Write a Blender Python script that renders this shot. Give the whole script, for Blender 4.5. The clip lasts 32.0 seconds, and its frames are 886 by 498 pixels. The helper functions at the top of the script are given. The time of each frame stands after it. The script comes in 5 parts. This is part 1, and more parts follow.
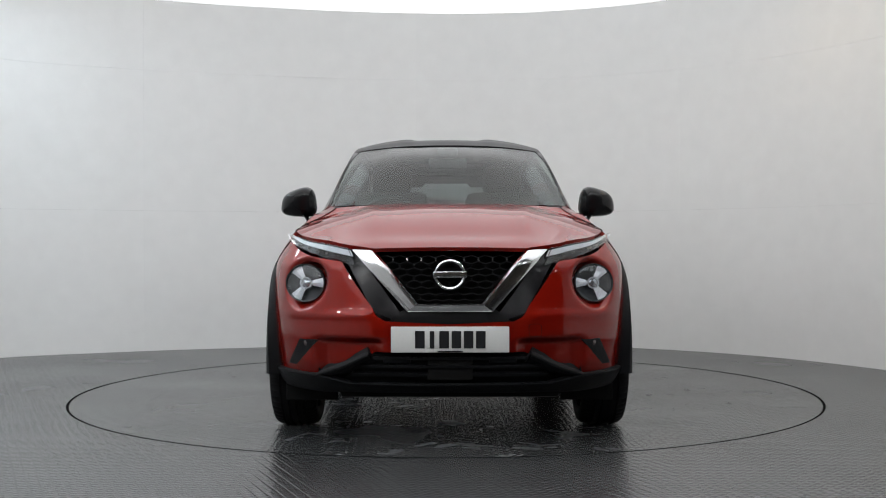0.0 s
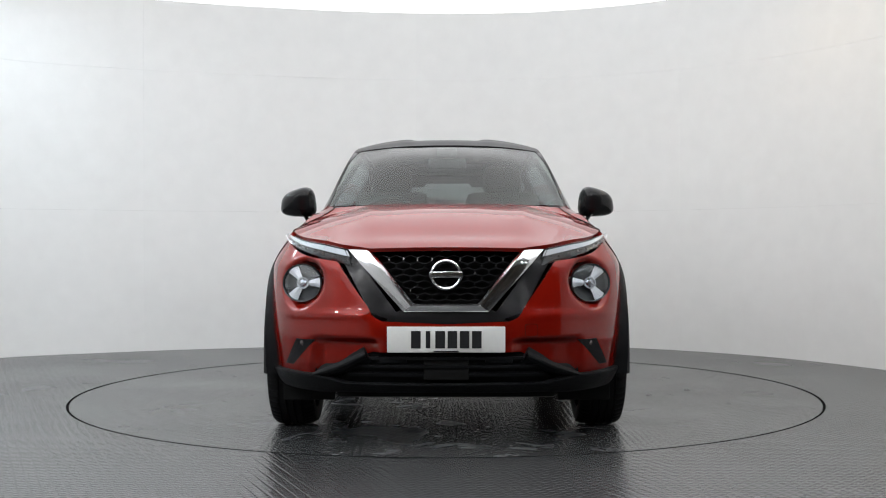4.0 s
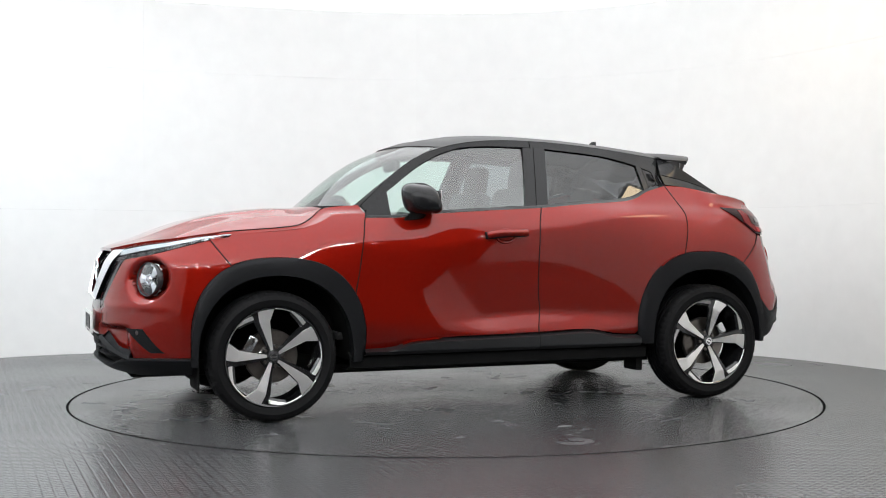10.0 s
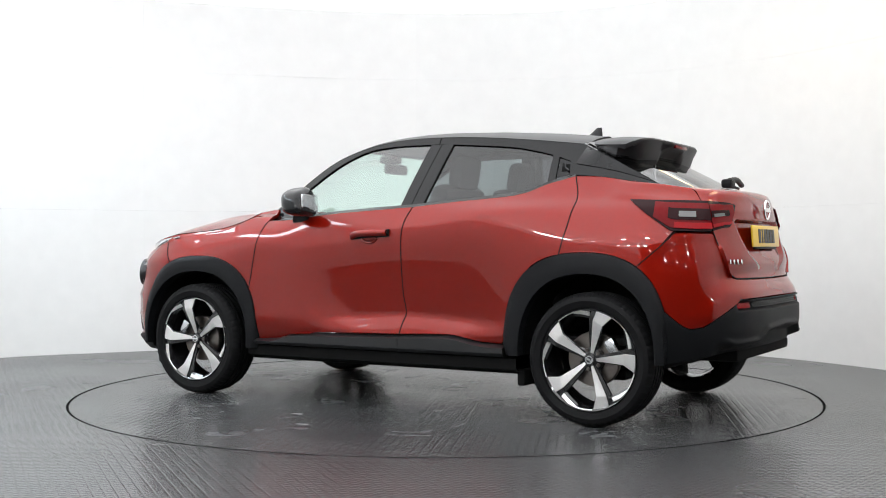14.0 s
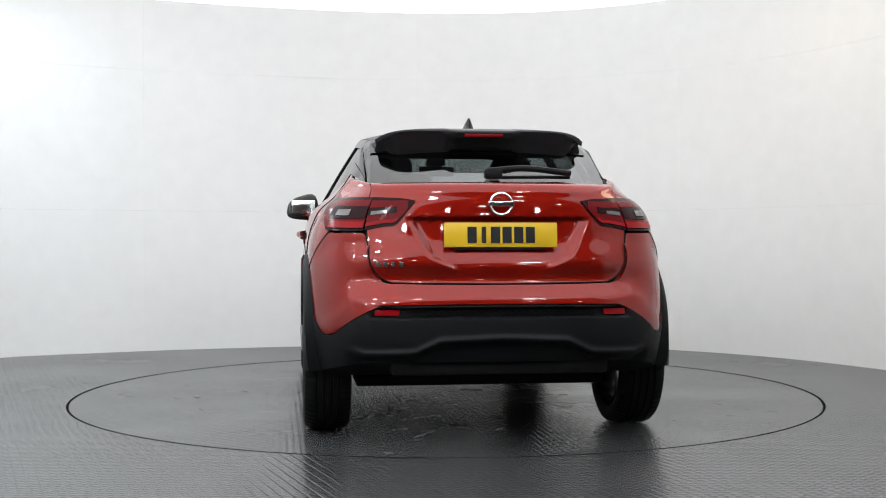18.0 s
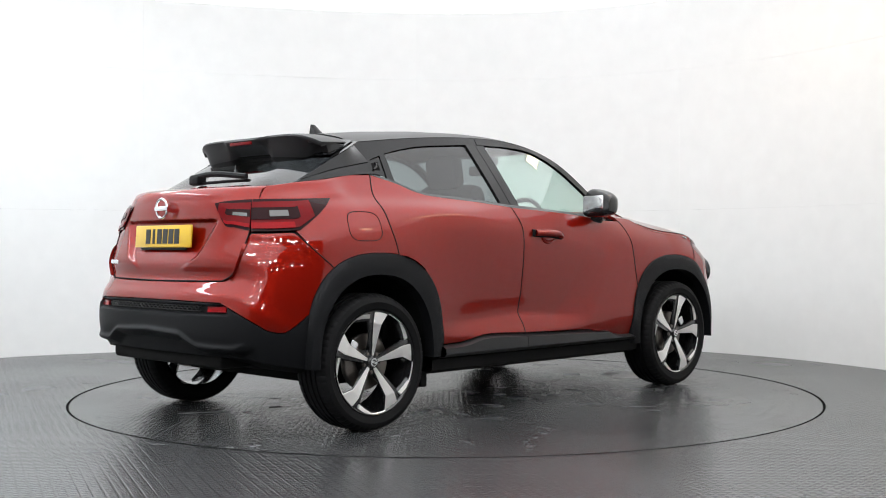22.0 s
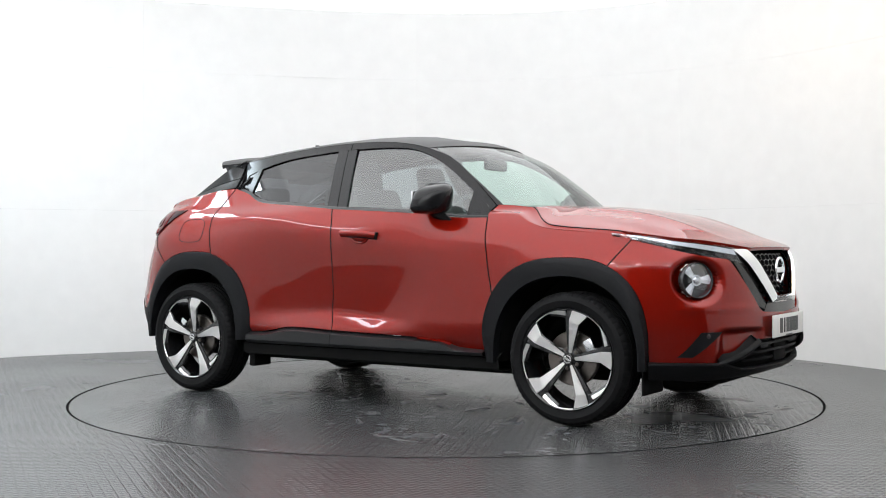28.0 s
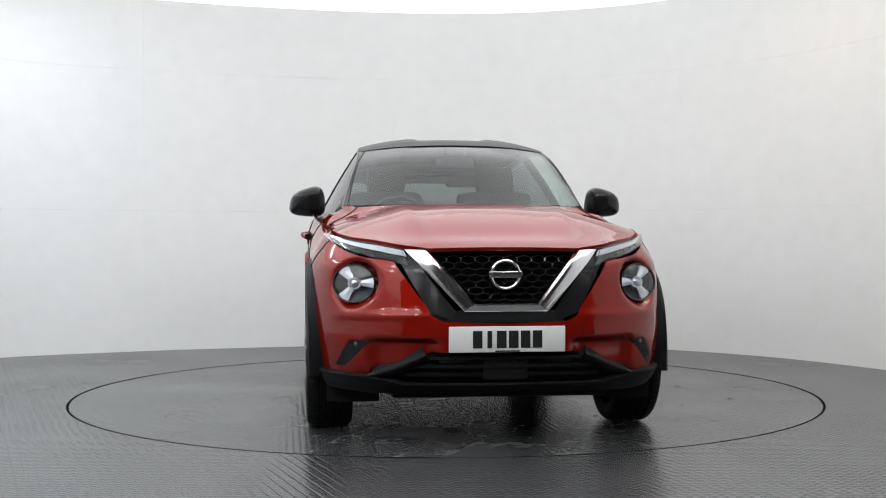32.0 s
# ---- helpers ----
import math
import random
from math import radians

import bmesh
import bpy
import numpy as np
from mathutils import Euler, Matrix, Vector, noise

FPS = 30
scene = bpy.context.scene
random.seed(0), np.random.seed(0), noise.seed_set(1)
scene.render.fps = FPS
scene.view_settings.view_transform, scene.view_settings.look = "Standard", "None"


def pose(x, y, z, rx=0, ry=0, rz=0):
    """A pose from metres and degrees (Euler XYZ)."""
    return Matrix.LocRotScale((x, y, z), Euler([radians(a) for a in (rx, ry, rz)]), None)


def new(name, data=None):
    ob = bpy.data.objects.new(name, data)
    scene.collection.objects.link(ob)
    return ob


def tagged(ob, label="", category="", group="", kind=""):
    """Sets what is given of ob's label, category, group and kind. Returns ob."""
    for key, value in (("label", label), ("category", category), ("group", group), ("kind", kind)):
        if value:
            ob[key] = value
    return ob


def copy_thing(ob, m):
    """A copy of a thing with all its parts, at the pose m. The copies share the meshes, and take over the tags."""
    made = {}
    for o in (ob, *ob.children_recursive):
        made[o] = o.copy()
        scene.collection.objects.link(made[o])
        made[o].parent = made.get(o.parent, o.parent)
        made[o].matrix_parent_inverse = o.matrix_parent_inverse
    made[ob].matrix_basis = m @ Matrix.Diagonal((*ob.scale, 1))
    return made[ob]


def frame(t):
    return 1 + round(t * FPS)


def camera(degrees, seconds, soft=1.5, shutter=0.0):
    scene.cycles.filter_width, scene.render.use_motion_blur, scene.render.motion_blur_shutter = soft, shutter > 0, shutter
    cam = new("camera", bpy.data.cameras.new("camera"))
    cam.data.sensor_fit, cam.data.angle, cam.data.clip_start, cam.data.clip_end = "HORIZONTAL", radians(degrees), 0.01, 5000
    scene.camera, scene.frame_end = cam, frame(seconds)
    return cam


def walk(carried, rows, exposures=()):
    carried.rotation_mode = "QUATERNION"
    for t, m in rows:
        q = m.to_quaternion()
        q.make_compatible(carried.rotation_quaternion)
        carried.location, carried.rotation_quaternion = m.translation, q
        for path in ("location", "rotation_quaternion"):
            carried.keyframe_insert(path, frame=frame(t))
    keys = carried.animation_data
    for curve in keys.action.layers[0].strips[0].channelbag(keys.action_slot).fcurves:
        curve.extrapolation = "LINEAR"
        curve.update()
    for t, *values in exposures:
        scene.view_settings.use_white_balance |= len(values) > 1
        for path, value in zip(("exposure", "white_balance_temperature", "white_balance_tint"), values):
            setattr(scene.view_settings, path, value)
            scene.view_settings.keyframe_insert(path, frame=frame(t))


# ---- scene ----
cam = camera(42.45, 32.0, 1.0)
EYE = pose(0, -7.154, 0.911, 89.84, 0.07, 0.12)
walk(cam, [(0.0, EYE), (32.0, EYE)],
     exposures=[(0.0, -0.5), (1.0, -0.2), (2.0, -0.2), (5.0, -0.18), (6.0, -0.2), (7.5, -0.07), (9.0, 0.14), (12.0, 0.22), (16.0, 0.22), (18.0, -0.02), (20.0, -0.06), (21.0, 0.1), (24.0, 0.22), (28.0, 0.2), (30.0, 0.1), (32.0, -0.12)])

# heading of the turntable in degrees, clockwise from the nose facing the lens
TURN = [(0.0, 0.22), (3.6, 0.22), (4.0, -0.25), (4.5, -1.94), (5.0, -5.27), (5.5, -10.2), (6.0, -16.32), (7.0, -29.37), (8.0, -42.45),
        (9.0, -55.56), (10.0, -68.8), (11.0, -81.76), (12.0, -94.65), (13.0, -107.65), (14.5, -127.0), (16.0, -146.37), (17.0, -159.38),
        (18.0, -172.44), (19.0, -185.52), (20.0, -198.61), (21.0, -211.74), (22.0, -224.89), (23.0, -238.03), (24.0, -251.1), (25.0, -264.17),
        (26.5, -283.75), (28.0, -303.2), (29.0, -315.85), (30.0, -328.5), (31.0, -341.37), (31.5, -347.66), (32.0, -353.01)]

# ---- light ----
world = bpy.data.worlds.new("studio_world")
scene.world = world
world.use_nodes = True
world.node_tree.nodes["Background"].inputs[0].default_value = (0.05, 0.05, 0.055, 1)
world.node_tree.nodes["Background"].inputs[1].default_value = 1.0


# ---- materials ----
def node(nt, kind, **sets):
    n = nt.nodes.new(kind)
    for k, v in sets.items():
        n.inputs[k.replace("_", " ")].default_value = v
    return n


def material(name, color, rough=0.5, metal=0.0, coat=0.0, grain=0.0, grain_scale=60.0, bump=0.0, bump_scale=200.0, spec=0.5):
    m = bpy.data.materials.new(name)
    m.use_nodes = True
    nt = m.node_tree
    b = nt.nodes["Principled BSDF"]
    b.inputs["Base Color"].default_value = (*color, 1)
    b.inputs["Roughness"].default_value = rough
    b.inputs["Metallic"].default_value = metal
    b.inputs["Coat Weight"].default_value = coat
    b.inputs["Coat Roughness"].default_value = 0.03
    b.inputs["Specular IOR Level"].default_value = spec
    tc = nt.nodes.new("ShaderNodeTexCoord")
    if grain:
        n1 = node(nt, "ShaderNodeTexNoise", Scale=grain_scale, Detail=4.0)
        n2 = node(nt, "ShaderNodeTexNoise", Scale=grain_scale * 0.06, Detail=3.0)
        add = nt.nodes.new("ShaderNodeMath")
        add.operation = "ADD"
        nt.links.new(tc.outputs["Object"], n1.inputs["Vector"])
        nt.links.new(tc.outputs["Object"], n2.inputs["Vector"])
        nt.links.new(n1.outputs[0], add.inputs[0])
        nt.links.new(n2.outputs[0], add.inputs[1])
        ramp = nt.nodes.new("ShaderNodeMapRange")
        ramp.inputs["From Min"].default_value, ramp.inputs["From Max"].default_value = 0.6, 1.4
        ramp.inputs["To Min"].default_value, ramp.inputs["To Max"].default_value = 1 - grain, 1 + grain
        nt.links.new(add.outputs[0], ramp.inputs["Value"])
        mul = nt.nodes.new("ShaderNodeVectorMath")
        mul.operation = "SCALE"
        mul.inputs[0].default_value = color
        nt.links.new(ramp.outputs[0], mul.inputs["Scale"])
        nt.links.new(mul.outputs[0], b.inputs["Base Color"])
    if bump:
        n3 = node(nt, "ShaderNodeTexNoise", Scale=bump_scale, Detail=3.0)
        nt.links.new(tc.outputs["Object"], n3.inputs["Vector"])
        bp = nt.nodes.new("ShaderNodeBump")
        bp.inputs["Strength"].default_value = bump
        bp.inputs["Distance"].default_value = 0.002
        nt.links.new(n3.outputs[0], bp.inputs["Height"])
        nt.links.new(bp.outputs[0], b.inputs["Normal"])
    return m


def glass(name, color, rough=0.0):
    m = material(name, color, rough)
    b = m.node_tree.nodes["Principled BSDF"]
    b.inputs["Transmission Weight"].default_value = 1.0
    b.inputs["IOR"].default_value = 1.45
    return m


def pane(name, color, gloss_least=0.085):
    """Tinted sheet glass: clear through, with a gloss that grows towards grazing angles."""
    m = bpy.data.materials.new(name)
    m.use_nodes = True
    nt = m.node_tree
    nt.nodes.remove(nt.nodes["Principled BSDF"])
    clear = node(nt, "ShaderNodeBsdfTransparent", Color=(*color, 1))
    gloss = node(nt, "ShaderNodeBsdfGlossy", Roughness=0.0)
    lw = node(nt, "ShaderNodeLayerWeight", Blend=0.5)
    power = nt.nodes.new("ShaderNodeMath")
    power.operation = "POWER"
    power.inputs[1].default_value = 4.5
    ramp = nt.nodes.new("ShaderNodeMapRange")
    ramp.inputs["To Min"].default_value, ramp.inputs["To Max"].default_value = gloss_least, 1.0
    mix = nt.nodes.new("ShaderNodeMixShader")
    nt.links.new(lw.outputs["Facing"], power.inputs[0])
    nt.links.new(power.outputs[0], ramp.inputs["Value"])
    nt.links.new(ramp.outputs[0], mix.inputs[0])
    nt.links.new(clear.outputs[0], mix.inputs[1])
    nt.links.new(gloss.outputs[0], mix.inputs[2])
    nt.links.new(mix.outputs[0], nt.nodes["Material Output"].inputs["Surface"])
    return m


def glow(name, color, strength):
    m = material(name, color, 0.6)
    b = m.node_tree.nodes["Principled BSDF"]
    b.inputs["Emission Color"].default_value = (*color, 1)
    b.inputs["Emission Strength"].default_value = strength
    return m


PAINT = material("red_pearl_paint", (0.218, 0.0068, 0.0027), 0.50, 0.66, 1.0, grain=0.05, grain_scale=900.0, spec=0.0)
PAINT.node_tree.nodes["Principled BSDF"].inputs["Specular Tint"].default_value = (0.60, 0.12, 0.09, 1)
PAINT.node_tree.nodes["Principled BSDF"].inputs["Coat IOR"].default_value = 1.48
BLACK = material("gloss_black_paint", (0.009, 0.009, 0.010), 0.16, 0.0, 0.0, spec=0.32, grain=0.06, grain_scale=300.0)
CLAD = material("grained_black_plastic", (0.008, 0.0084, 0.0095), 0.50, spec=0.13, grain=0.12, grain_scale=120.0, bump=0.35, bump_scale=900.0)
SILL = material("satin_black_plastic", (0.011, 0.0115, 0.0125), 0.30, spec=0.42, grain=0.1, grain_scale=120.0)
DARK = material("matt_black_liner", (0.008, 0.008, 0.008), 0.85, spec=0.15, grain=0.2, grain_scale=30.0)
CHROME = material("chrome", (0.86, 0.87, 0.88), 0.13, 1.0)
MACHINED = material("machined_alloy", (0.80, 0.785, 0.77), 0.32, 0.75, 0.0, grain=0.05, grain_scale=200.0)
ALLOY_BLACK = material("gloss_black_alloy", (0.012, 0.012, 0.013), 0.2, 0.0, 0.7)
RUBBER = material("tyre_rubber", (0.0065, 0.0065, 0.007), 0.6, spec=0.14, grain=0.15, grain_scale=80.0, bump=0.2, bump_scale=400.0)
STEEL = material("brake_steel", (0.19, 0.17, 0.155), 0.38, 1.0, grain=0.15, grain_scale=90.0)
GLASS = pane("green_tinted_glass", (0.72, 0.86, 0.81))
SIDE_GLASS = pane("green_side_glass", (0.74, 0.88, 0.83), 0.17)
PRIVACY = pane("privacy_glass", (0.25, 0.27, 0.29))
REAR_GLASS = pane("dark_rear_glass", (0.20, 0.21, 0.22))
LENS = glass("lamp_lens", (0.95, 0.97, 1.0))
DEEP_RED = material("deep_red_lens", (0.13, 0.003, 0.005), 0.12, 0.0, 0.0, spec=0.12)
RED_LENS = material("red_lamp_lens", (0.26, 0.004, 0.007), 0.14, 0.0, 0.0, spec=0.14)
SMOKE_LENS = material("smoked_lamp_lens", (0.018, 0.003, 0.004), 0.14, 0.0, 0.0, spec=0.12)
SILVER = material("lamp_reflector", (0.62, 0.63, 0.65), 0.18, 1.0)
LAMP_WHITE = material("lamp_light_guide", (0.80, 0.82, 0.84), 0.25, 0.2, 0.5)
LAMP_ARM = material("lamp_arm", (0.80, 0.81, 0.83), 0.35, 0.15, 0.3)
LAMP_BOWL = material("lamp_bowl", (0.06, 0.062, 0.066), 0.25, 0.6)
TAIL_CLEAR = material("clear_lamp_lens", (0.13, 0.125, 0.125), 0.16, 0.3, 0.3)
LAMP_CLEAR = material("clear_tail_lens", (0.085, 0.07, 0.07), 0.2, 0.1, 0.0)
ROOF_BLACK = material("black_roof_paint", (0.012, 0.012, 0.013), 0.40, 0.0, 0.0, spec=0.25, grain=0.06, grain_scale=300.0)
PLATE_W = material("white_plate", (0.72, 0.72, 0.70), 0.3, 0.0, 0.3, grain=0.03)
PLATE_Y = material("yellow_plate", (0.72, 0.46, 0.02), 0.3, 0.0, 0.3, grain=0.03)
INK = material("black_ink", (0.01, 0.01, 0.012), 0.4)
CABIN = material("charcoal_fabric", (0.055, 0.055, 0.057), 0.8, grain=0.06, grain_scale=150.0)
WALL = material("white_painted_board", (0.80, 0.80, 0.79), 0.55, grain=0.035, grain_scale=7.0, bump=0.12, bump_scale=60.0)
CEIL = glow("luminous_cove", (0.97, 0.985, 1.0), 1.2)
CEIL_INNER = glow("luminous_ceiling", (0.97, 0.985, 1.0), 1.75)
FILL_COOL = glow("cool_fill_glow", (0.80, 0.92, 1.0), 16.5)
PANEL = glow("lamp_diffuser", (0.95, 0.975, 1.0), 85.0)
FILL_WARM = glow("warm_fill_glow", (1.0, 0.80, 0.54), 7.5)
ROOM = material("brown_grey_paint", (0.20, 0.17, 0.14), 0.8, grain=0.12, grain_scale=5.0)


def floor_material(name, relief, scuffs):
    """Dark rubber with rows of raised bars; relief is their height, scuffs how worn and marked it is."""
    m = bpy.data.materials.new(name)
    m.use_nodes = True
    nt = m.node_tree
    b = nt.nodes["Principled BSDF"]
    tc = nt.nodes.new("ShaderNodeTexCoord")

    def link(a, c):
        nt.links.new(a, c)

    def noise(scale, detail=3.0, rough=0.5, distortion=0.0):
        n = node(nt, "ShaderNodeTexNoise", Scale=scale, Detail=detail, Roughness=rough, Distortion=distortion)
        link(tc.outputs["Object"], n.inputs["Vector"])
        return n.outputs[0]

    def span(value, a, c, lo, hi):
        r = nt.nodes.new("ShaderNodeMapRange")
        for key, v in zip(("From Min", "From Max", "To Min", "To Max"), (a, c, lo, hi)):
            r.inputs[key].default_value = v
        link(value, r.inputs["Value"])
        return r.outputs[0]

    def calc(kind, a, c):
        n = nt.nodes.new("ShaderNodeMath")
        n.operation = kind
        for slot, v in zip(n.inputs, (a, c)):
            if isinstance(v, (int, float)):
                slot.default_value = v
            else:
                link(v, slot)
        return n.outputs[0]

    turn = nt.nodes.new("ShaderNodeMapping")
    turn.inputs["Rotation"].default_value = (0, 0, radians(67))
    link(tc.outputs["Object"], turn.inputs["Vector"])
    stud = node(nt, "ShaderNodeTexBrick", Scale=1.0, Mortar_Size=0.0085, Mortar_Smooth=0.8, Brick_Width=0.034, Row_Height=0.042)
    link(turn.outputs[0], stud.inputs["Vector"])
    wide, fine = noise(0.9, 3.0), noise(60.0, 3.0)
    tone = calc("ADD", span(wide, 0.35, 0.65, 0.93, 1.07), span(fine, 0.3, 0.7, -0.07, 0.07))
    marks = calc("MULTIPLY", span(noise(4.2, 7.0, 0.62, 0.8), 0.60, 0.66, 0.0, 1.0), span(noise(0.8), 0.45, 0.6, 0.0, scuffs))
    tone = calc("ADD", tone, calc("MULTIPLY", marks, 1.4))
    line = calc("ABSOLUTE", calc("SUBTRACT", noise(1.1, 2.0, 0.5, 0.4), 0.5), 0.0)
    crack = calc("MULTIPLY", span(line, 0.0, 0.008, scuffs, 0.0), span(noise(1.7), 0.52, 0.58, 0.0, 1.0))
    tone = calc("MULTIPLY", tone, calc("SUBTRACT", 1.0, calc("MULTIPLY", crack, 0.7)))
    groove = calc("MULTIPLY", stud.outputs["Fac"], span(noise(1.3, 3.0), 0.38, 0.54, 1.0 - 0.75 * scuffs, 1.0))
    tone = calc("MULTIPLY", tone, calc("SUBTRACT", 1.0, calc("MULTIPLY", groove, 0.42)))
    col = nt.nodes.new("ShaderNodeVectorMath")
    col.operation = "SCALE"
    col.inputs[0].default_value = (0.054, 0.056, 0.059)
    link(tone, col.inputs["Scale"])
    link(col.outputs[0], b.inputs["Base Color"])
    link(calc("ADD", span(wide, 0.3, 0.7, 0.20, 0.28), calc("MULTIPLY", marks, 0.3)), b.inputs["Roughness"])
    bp = nt.nodes.new("ShaderNodeBump")
    bp.inputs["Strength"].default_value = relief
    bp.inputs["Distance"].default_value = 0.004
    link(calc("SUBTRACT", 1.0, calc("ADD", groove, calc("MULTIPLY", crack, 0.8))), bp.inputs["Height"])
    link(bp.outputs[0], b.inputs["Normal"])
    return m


FLOOR = floor_material("studded_rubber_floor", 0.5, 0.15)
TABLE = floor_material("worn_turntable_rubber", 0.5, 1.0)
CHIP = material("scraped_rubber", (0.20, 0.20, 0.205), 0.7, grain=0.2, grain_scale=90.0)
# black for the shade in the gap round the turntable
GAP_BLACK = material("matt_black_gap", (0.004, 0.004, 0.004), 0.9, spec=0.02, grain=0.1)


# ---- mesh tools ----
def mesh_object(name, verts, faces, mat, parent=None, label="", smooth=True, sharp=35.0, fix=True):
    me = bpy.data.meshes.new(name)
    me.from_pydata([tuple(map(float, v)) for v in verts], [], faces)
    if fix:
        bm = bmesh.new()
        bm.from_mesh(me)
        bmesh.ops.recalc_face_normals(bm, faces=bm.faces)
        bm.to_mesh(me)
        bm.free()
    me.materials.append(mat)
    if smooth:
        me.polygons.foreach_set("use_smooth", [True] * len(me.polygons))
        me.set_sharp_from_angle(angle=radians(sharp))
    me.update()
    ob = new(name, me)
    if parent is not None:
        ob.parent = parent
    if mat in (GLASS, SIDE_GLASS, PRIVACY, REAR_GLASS, LENS):
        ob.visible_shadow = False
    if label:
        tagged(ob, label)
    return ob


def part(name, bm, mat, parent, label="", sharp=35.0):
    me = bpy.data.meshes.new(name)
    bmesh.ops.recalc_face_normals(bm, faces=bm.faces)
    bm.to_mesh(me)
    bm.free()
    me.materials.append(mat)
    me.polygons.foreach_set("use_smooth", [True] * len(me.polygons))
    me.set_sharp_from_angle(angle=radians(sharp))
    ob = new(name, me)
    if parent is not None:
        ob.parent = parent
    if label:
        tagged(ob, label)
    return ob


def box(sx, sy, sz, at=(0, 0, 0), bevel=0.0, turn=None):
    bm = bmesh.new()
    bmesh.ops.create_cube(bm, size=1.0)
    bmesh.ops.scale(bm, vec=(sx, sy, sz), verts=bm.verts)
    if bevel:
        bmesh.ops.bevel(bm, geom=bm.edges[:], offset=bevel, segments=2, affect="EDGES", profile=0.5)
    m = Matrix.Translation(at) @ (turn if turn else Matrix())
    bmesh.ops.transform(bm, matrix=m, verts=bm.verts)
    return bm


def spline(pts, n=24):
    """Catmull-Rom through the points, resampled evenly along its length."""
    p = np.array(pts, float)
    if len(p) == 2:
        k = np.linspace(0, 1, n)[:, None]
        return p[0] * (1 - k) + p[1] * k
    q = np.vstack([2 * p[0] - p[1], p, 2 * p[-1] - p[-2]])
    out = []
    for i in range(1, len(q) - 2):
        a, b, c, d = q[i - 1], q[i], q[i + 1], q[i + 2]
        lb = max(np.linalg.norm(c - b), 1e-6)
        m1 = (c - a) / max(np.linalg.norm(c - b) + np.linalg.norm(b - a), 1e-6) * lb
        m2 = (d - b) / max(np.linalg.norm(d - c) + np.linalg.norm(c - b), 1e-6) * lb
        t = np.linspace(0, 1, 17)[:-1, None]
        out.append((2 * t**3 - 3 * t**2 + 1) * b + (t**3 - 2 * t**2 + t) * m1 + (3 * t**2 - 2 * t**3) * c + (t**3 - t**2) * m2)
    out.append(p[-1:])
    return even(np.vstack(out), n)


def even(c, n):
    s = np.concatenate([[0], np.cumsum(np.linalg.norm(np.diff(c, axis=0), axis=1))])
    k = np.linspace(0, s[-1], n)
    return np.stack([np.interp(k, s, c[:, j]) for j in range(c.shape[1])], 1)


def chain(*parts, n=24):
    """Joins curves, keeping the corners between them, and resamples."""
    return even(np.vstack([spline(c, 40) for c in parts]), n)


def coons(bottom, top, left, right):
    nu, nv = len(bottom), len(left)
    u, v = np.linspace(0, 1, nu)[None, :, None], np.linspace(0, 1, nv)[:, None, None]
    b, t, l, r = bottom[None], top[None], left[:, None], right[:, None]
    return (1 - v) * b + v * t + (1 - u) * l + u * r - ((1 - u) * (1 - v) * bottom[0] + u * (1 - v) * bottom[-1] + (1 - u) * v * top[0] + u * v * top[-1])


def normals(g):
    du, dv = np.gradient(g, axis=1), np.gradient(g, axis=0)
    n = np.cross(du, dv)
    return n / np.maximum(np.linalg.norm(n, axis=2, keepdims=True), 1e-9)


def mirror(g):
    return g * np.array([1, -1, 1.0])


def sheet(name, g, mat, parent, label="", gap=0.0028, depth=0.018, core=(0, 0, 0.7), back=False, sharp=40.0):
    """A panel from a grid of points: its outer skin, with its edges folded inwards by depth."""
    g = np.array(g, float)
    nv, nu = g.shape[:2]
    n = normals(g)
    mid = g[nv // 2, nu // 2] - np.array(core)
    flip = np.dot(n[nv // 2, nu // 2], mid) < 0
    if flip:
        n = -n
    if gap:
        h = g.copy()
        for a, b, ax in ((0, 1, 0), (-1, -2, 0), (0, 1, 1), (-1, -2, 1)):
            e = h[a] if ax == 0 else h[:, a]
            f = g[b] if ax == 0 else g[:, b]
            d = f - e
            e += d / np.maximum(np.linalg.norm(d, axis=-1, keepdims=True), 1e-6) * gap
        g = h
    verts = list(g.reshape(-1, 3))
    idx = np.arange(nv * nu).reshape(nv, nu)
    faces = []
    for j in range(nv - 1):
        for i in range(nu - 1):
            q = (idx[j, i], idx[j, i + 1], idx[j + 1, i + 1], idx[j + 1, i])
            faces.append(tuple(map(int, q[::-1] if flip else q)))
    if depth:
        ring = [(0, i) for i in range(nu)] + [(j, nu - 1) for j in range(1, nv)] + [(nv - 1, i) for i in range(nu - 2, -1, -1)] + [(j, 0) for j in range(nv - 2, 0, -1)]
        inner = g - n * depth
        base = len(verts)
        verts += [inner[j, i] for j, i in ring]
        k = len(ring)
        for a in range(k):
            b = (a + 1) % k
            q = (int(idx[ring[a]]), base + a, base + b, int(idx[ring[b]]))
            faces.append(q[::-1] if flip else q)
        if back:
            base2 = len(verts)
            verts += list(inner.reshape(-1, 3))
            for j in range(nv - 1):
                for i in range(nu - 1):
                    q = (base2 + int(idx[j, i]), base2 + int(idx[j + 1, i]), base2 + int(idx[j + 1, i + 1]), base2 + int(idx[j, i + 1]))
                    faces.append(q[::-1] if flip else q)
    return mesh_object(name, verts, faces, mat, parent, label, True, sharp, False)


def both(name, g, mat, parent, label="", **k):
    return sheet(name, g, mat, parent, label, **k), sheet(name, mirror(g), mat, parent, label, **k)


def whole(g, middle):
    """A panel of both halves from its left half, whose column at the middle is the first or the last."""
    if middle == "first":
        return np.concatenate([mirror(g)[:, :0:-1], g], 1)
    return np.concatenate([g, mirror(g)[:, -2::-1]], 1)


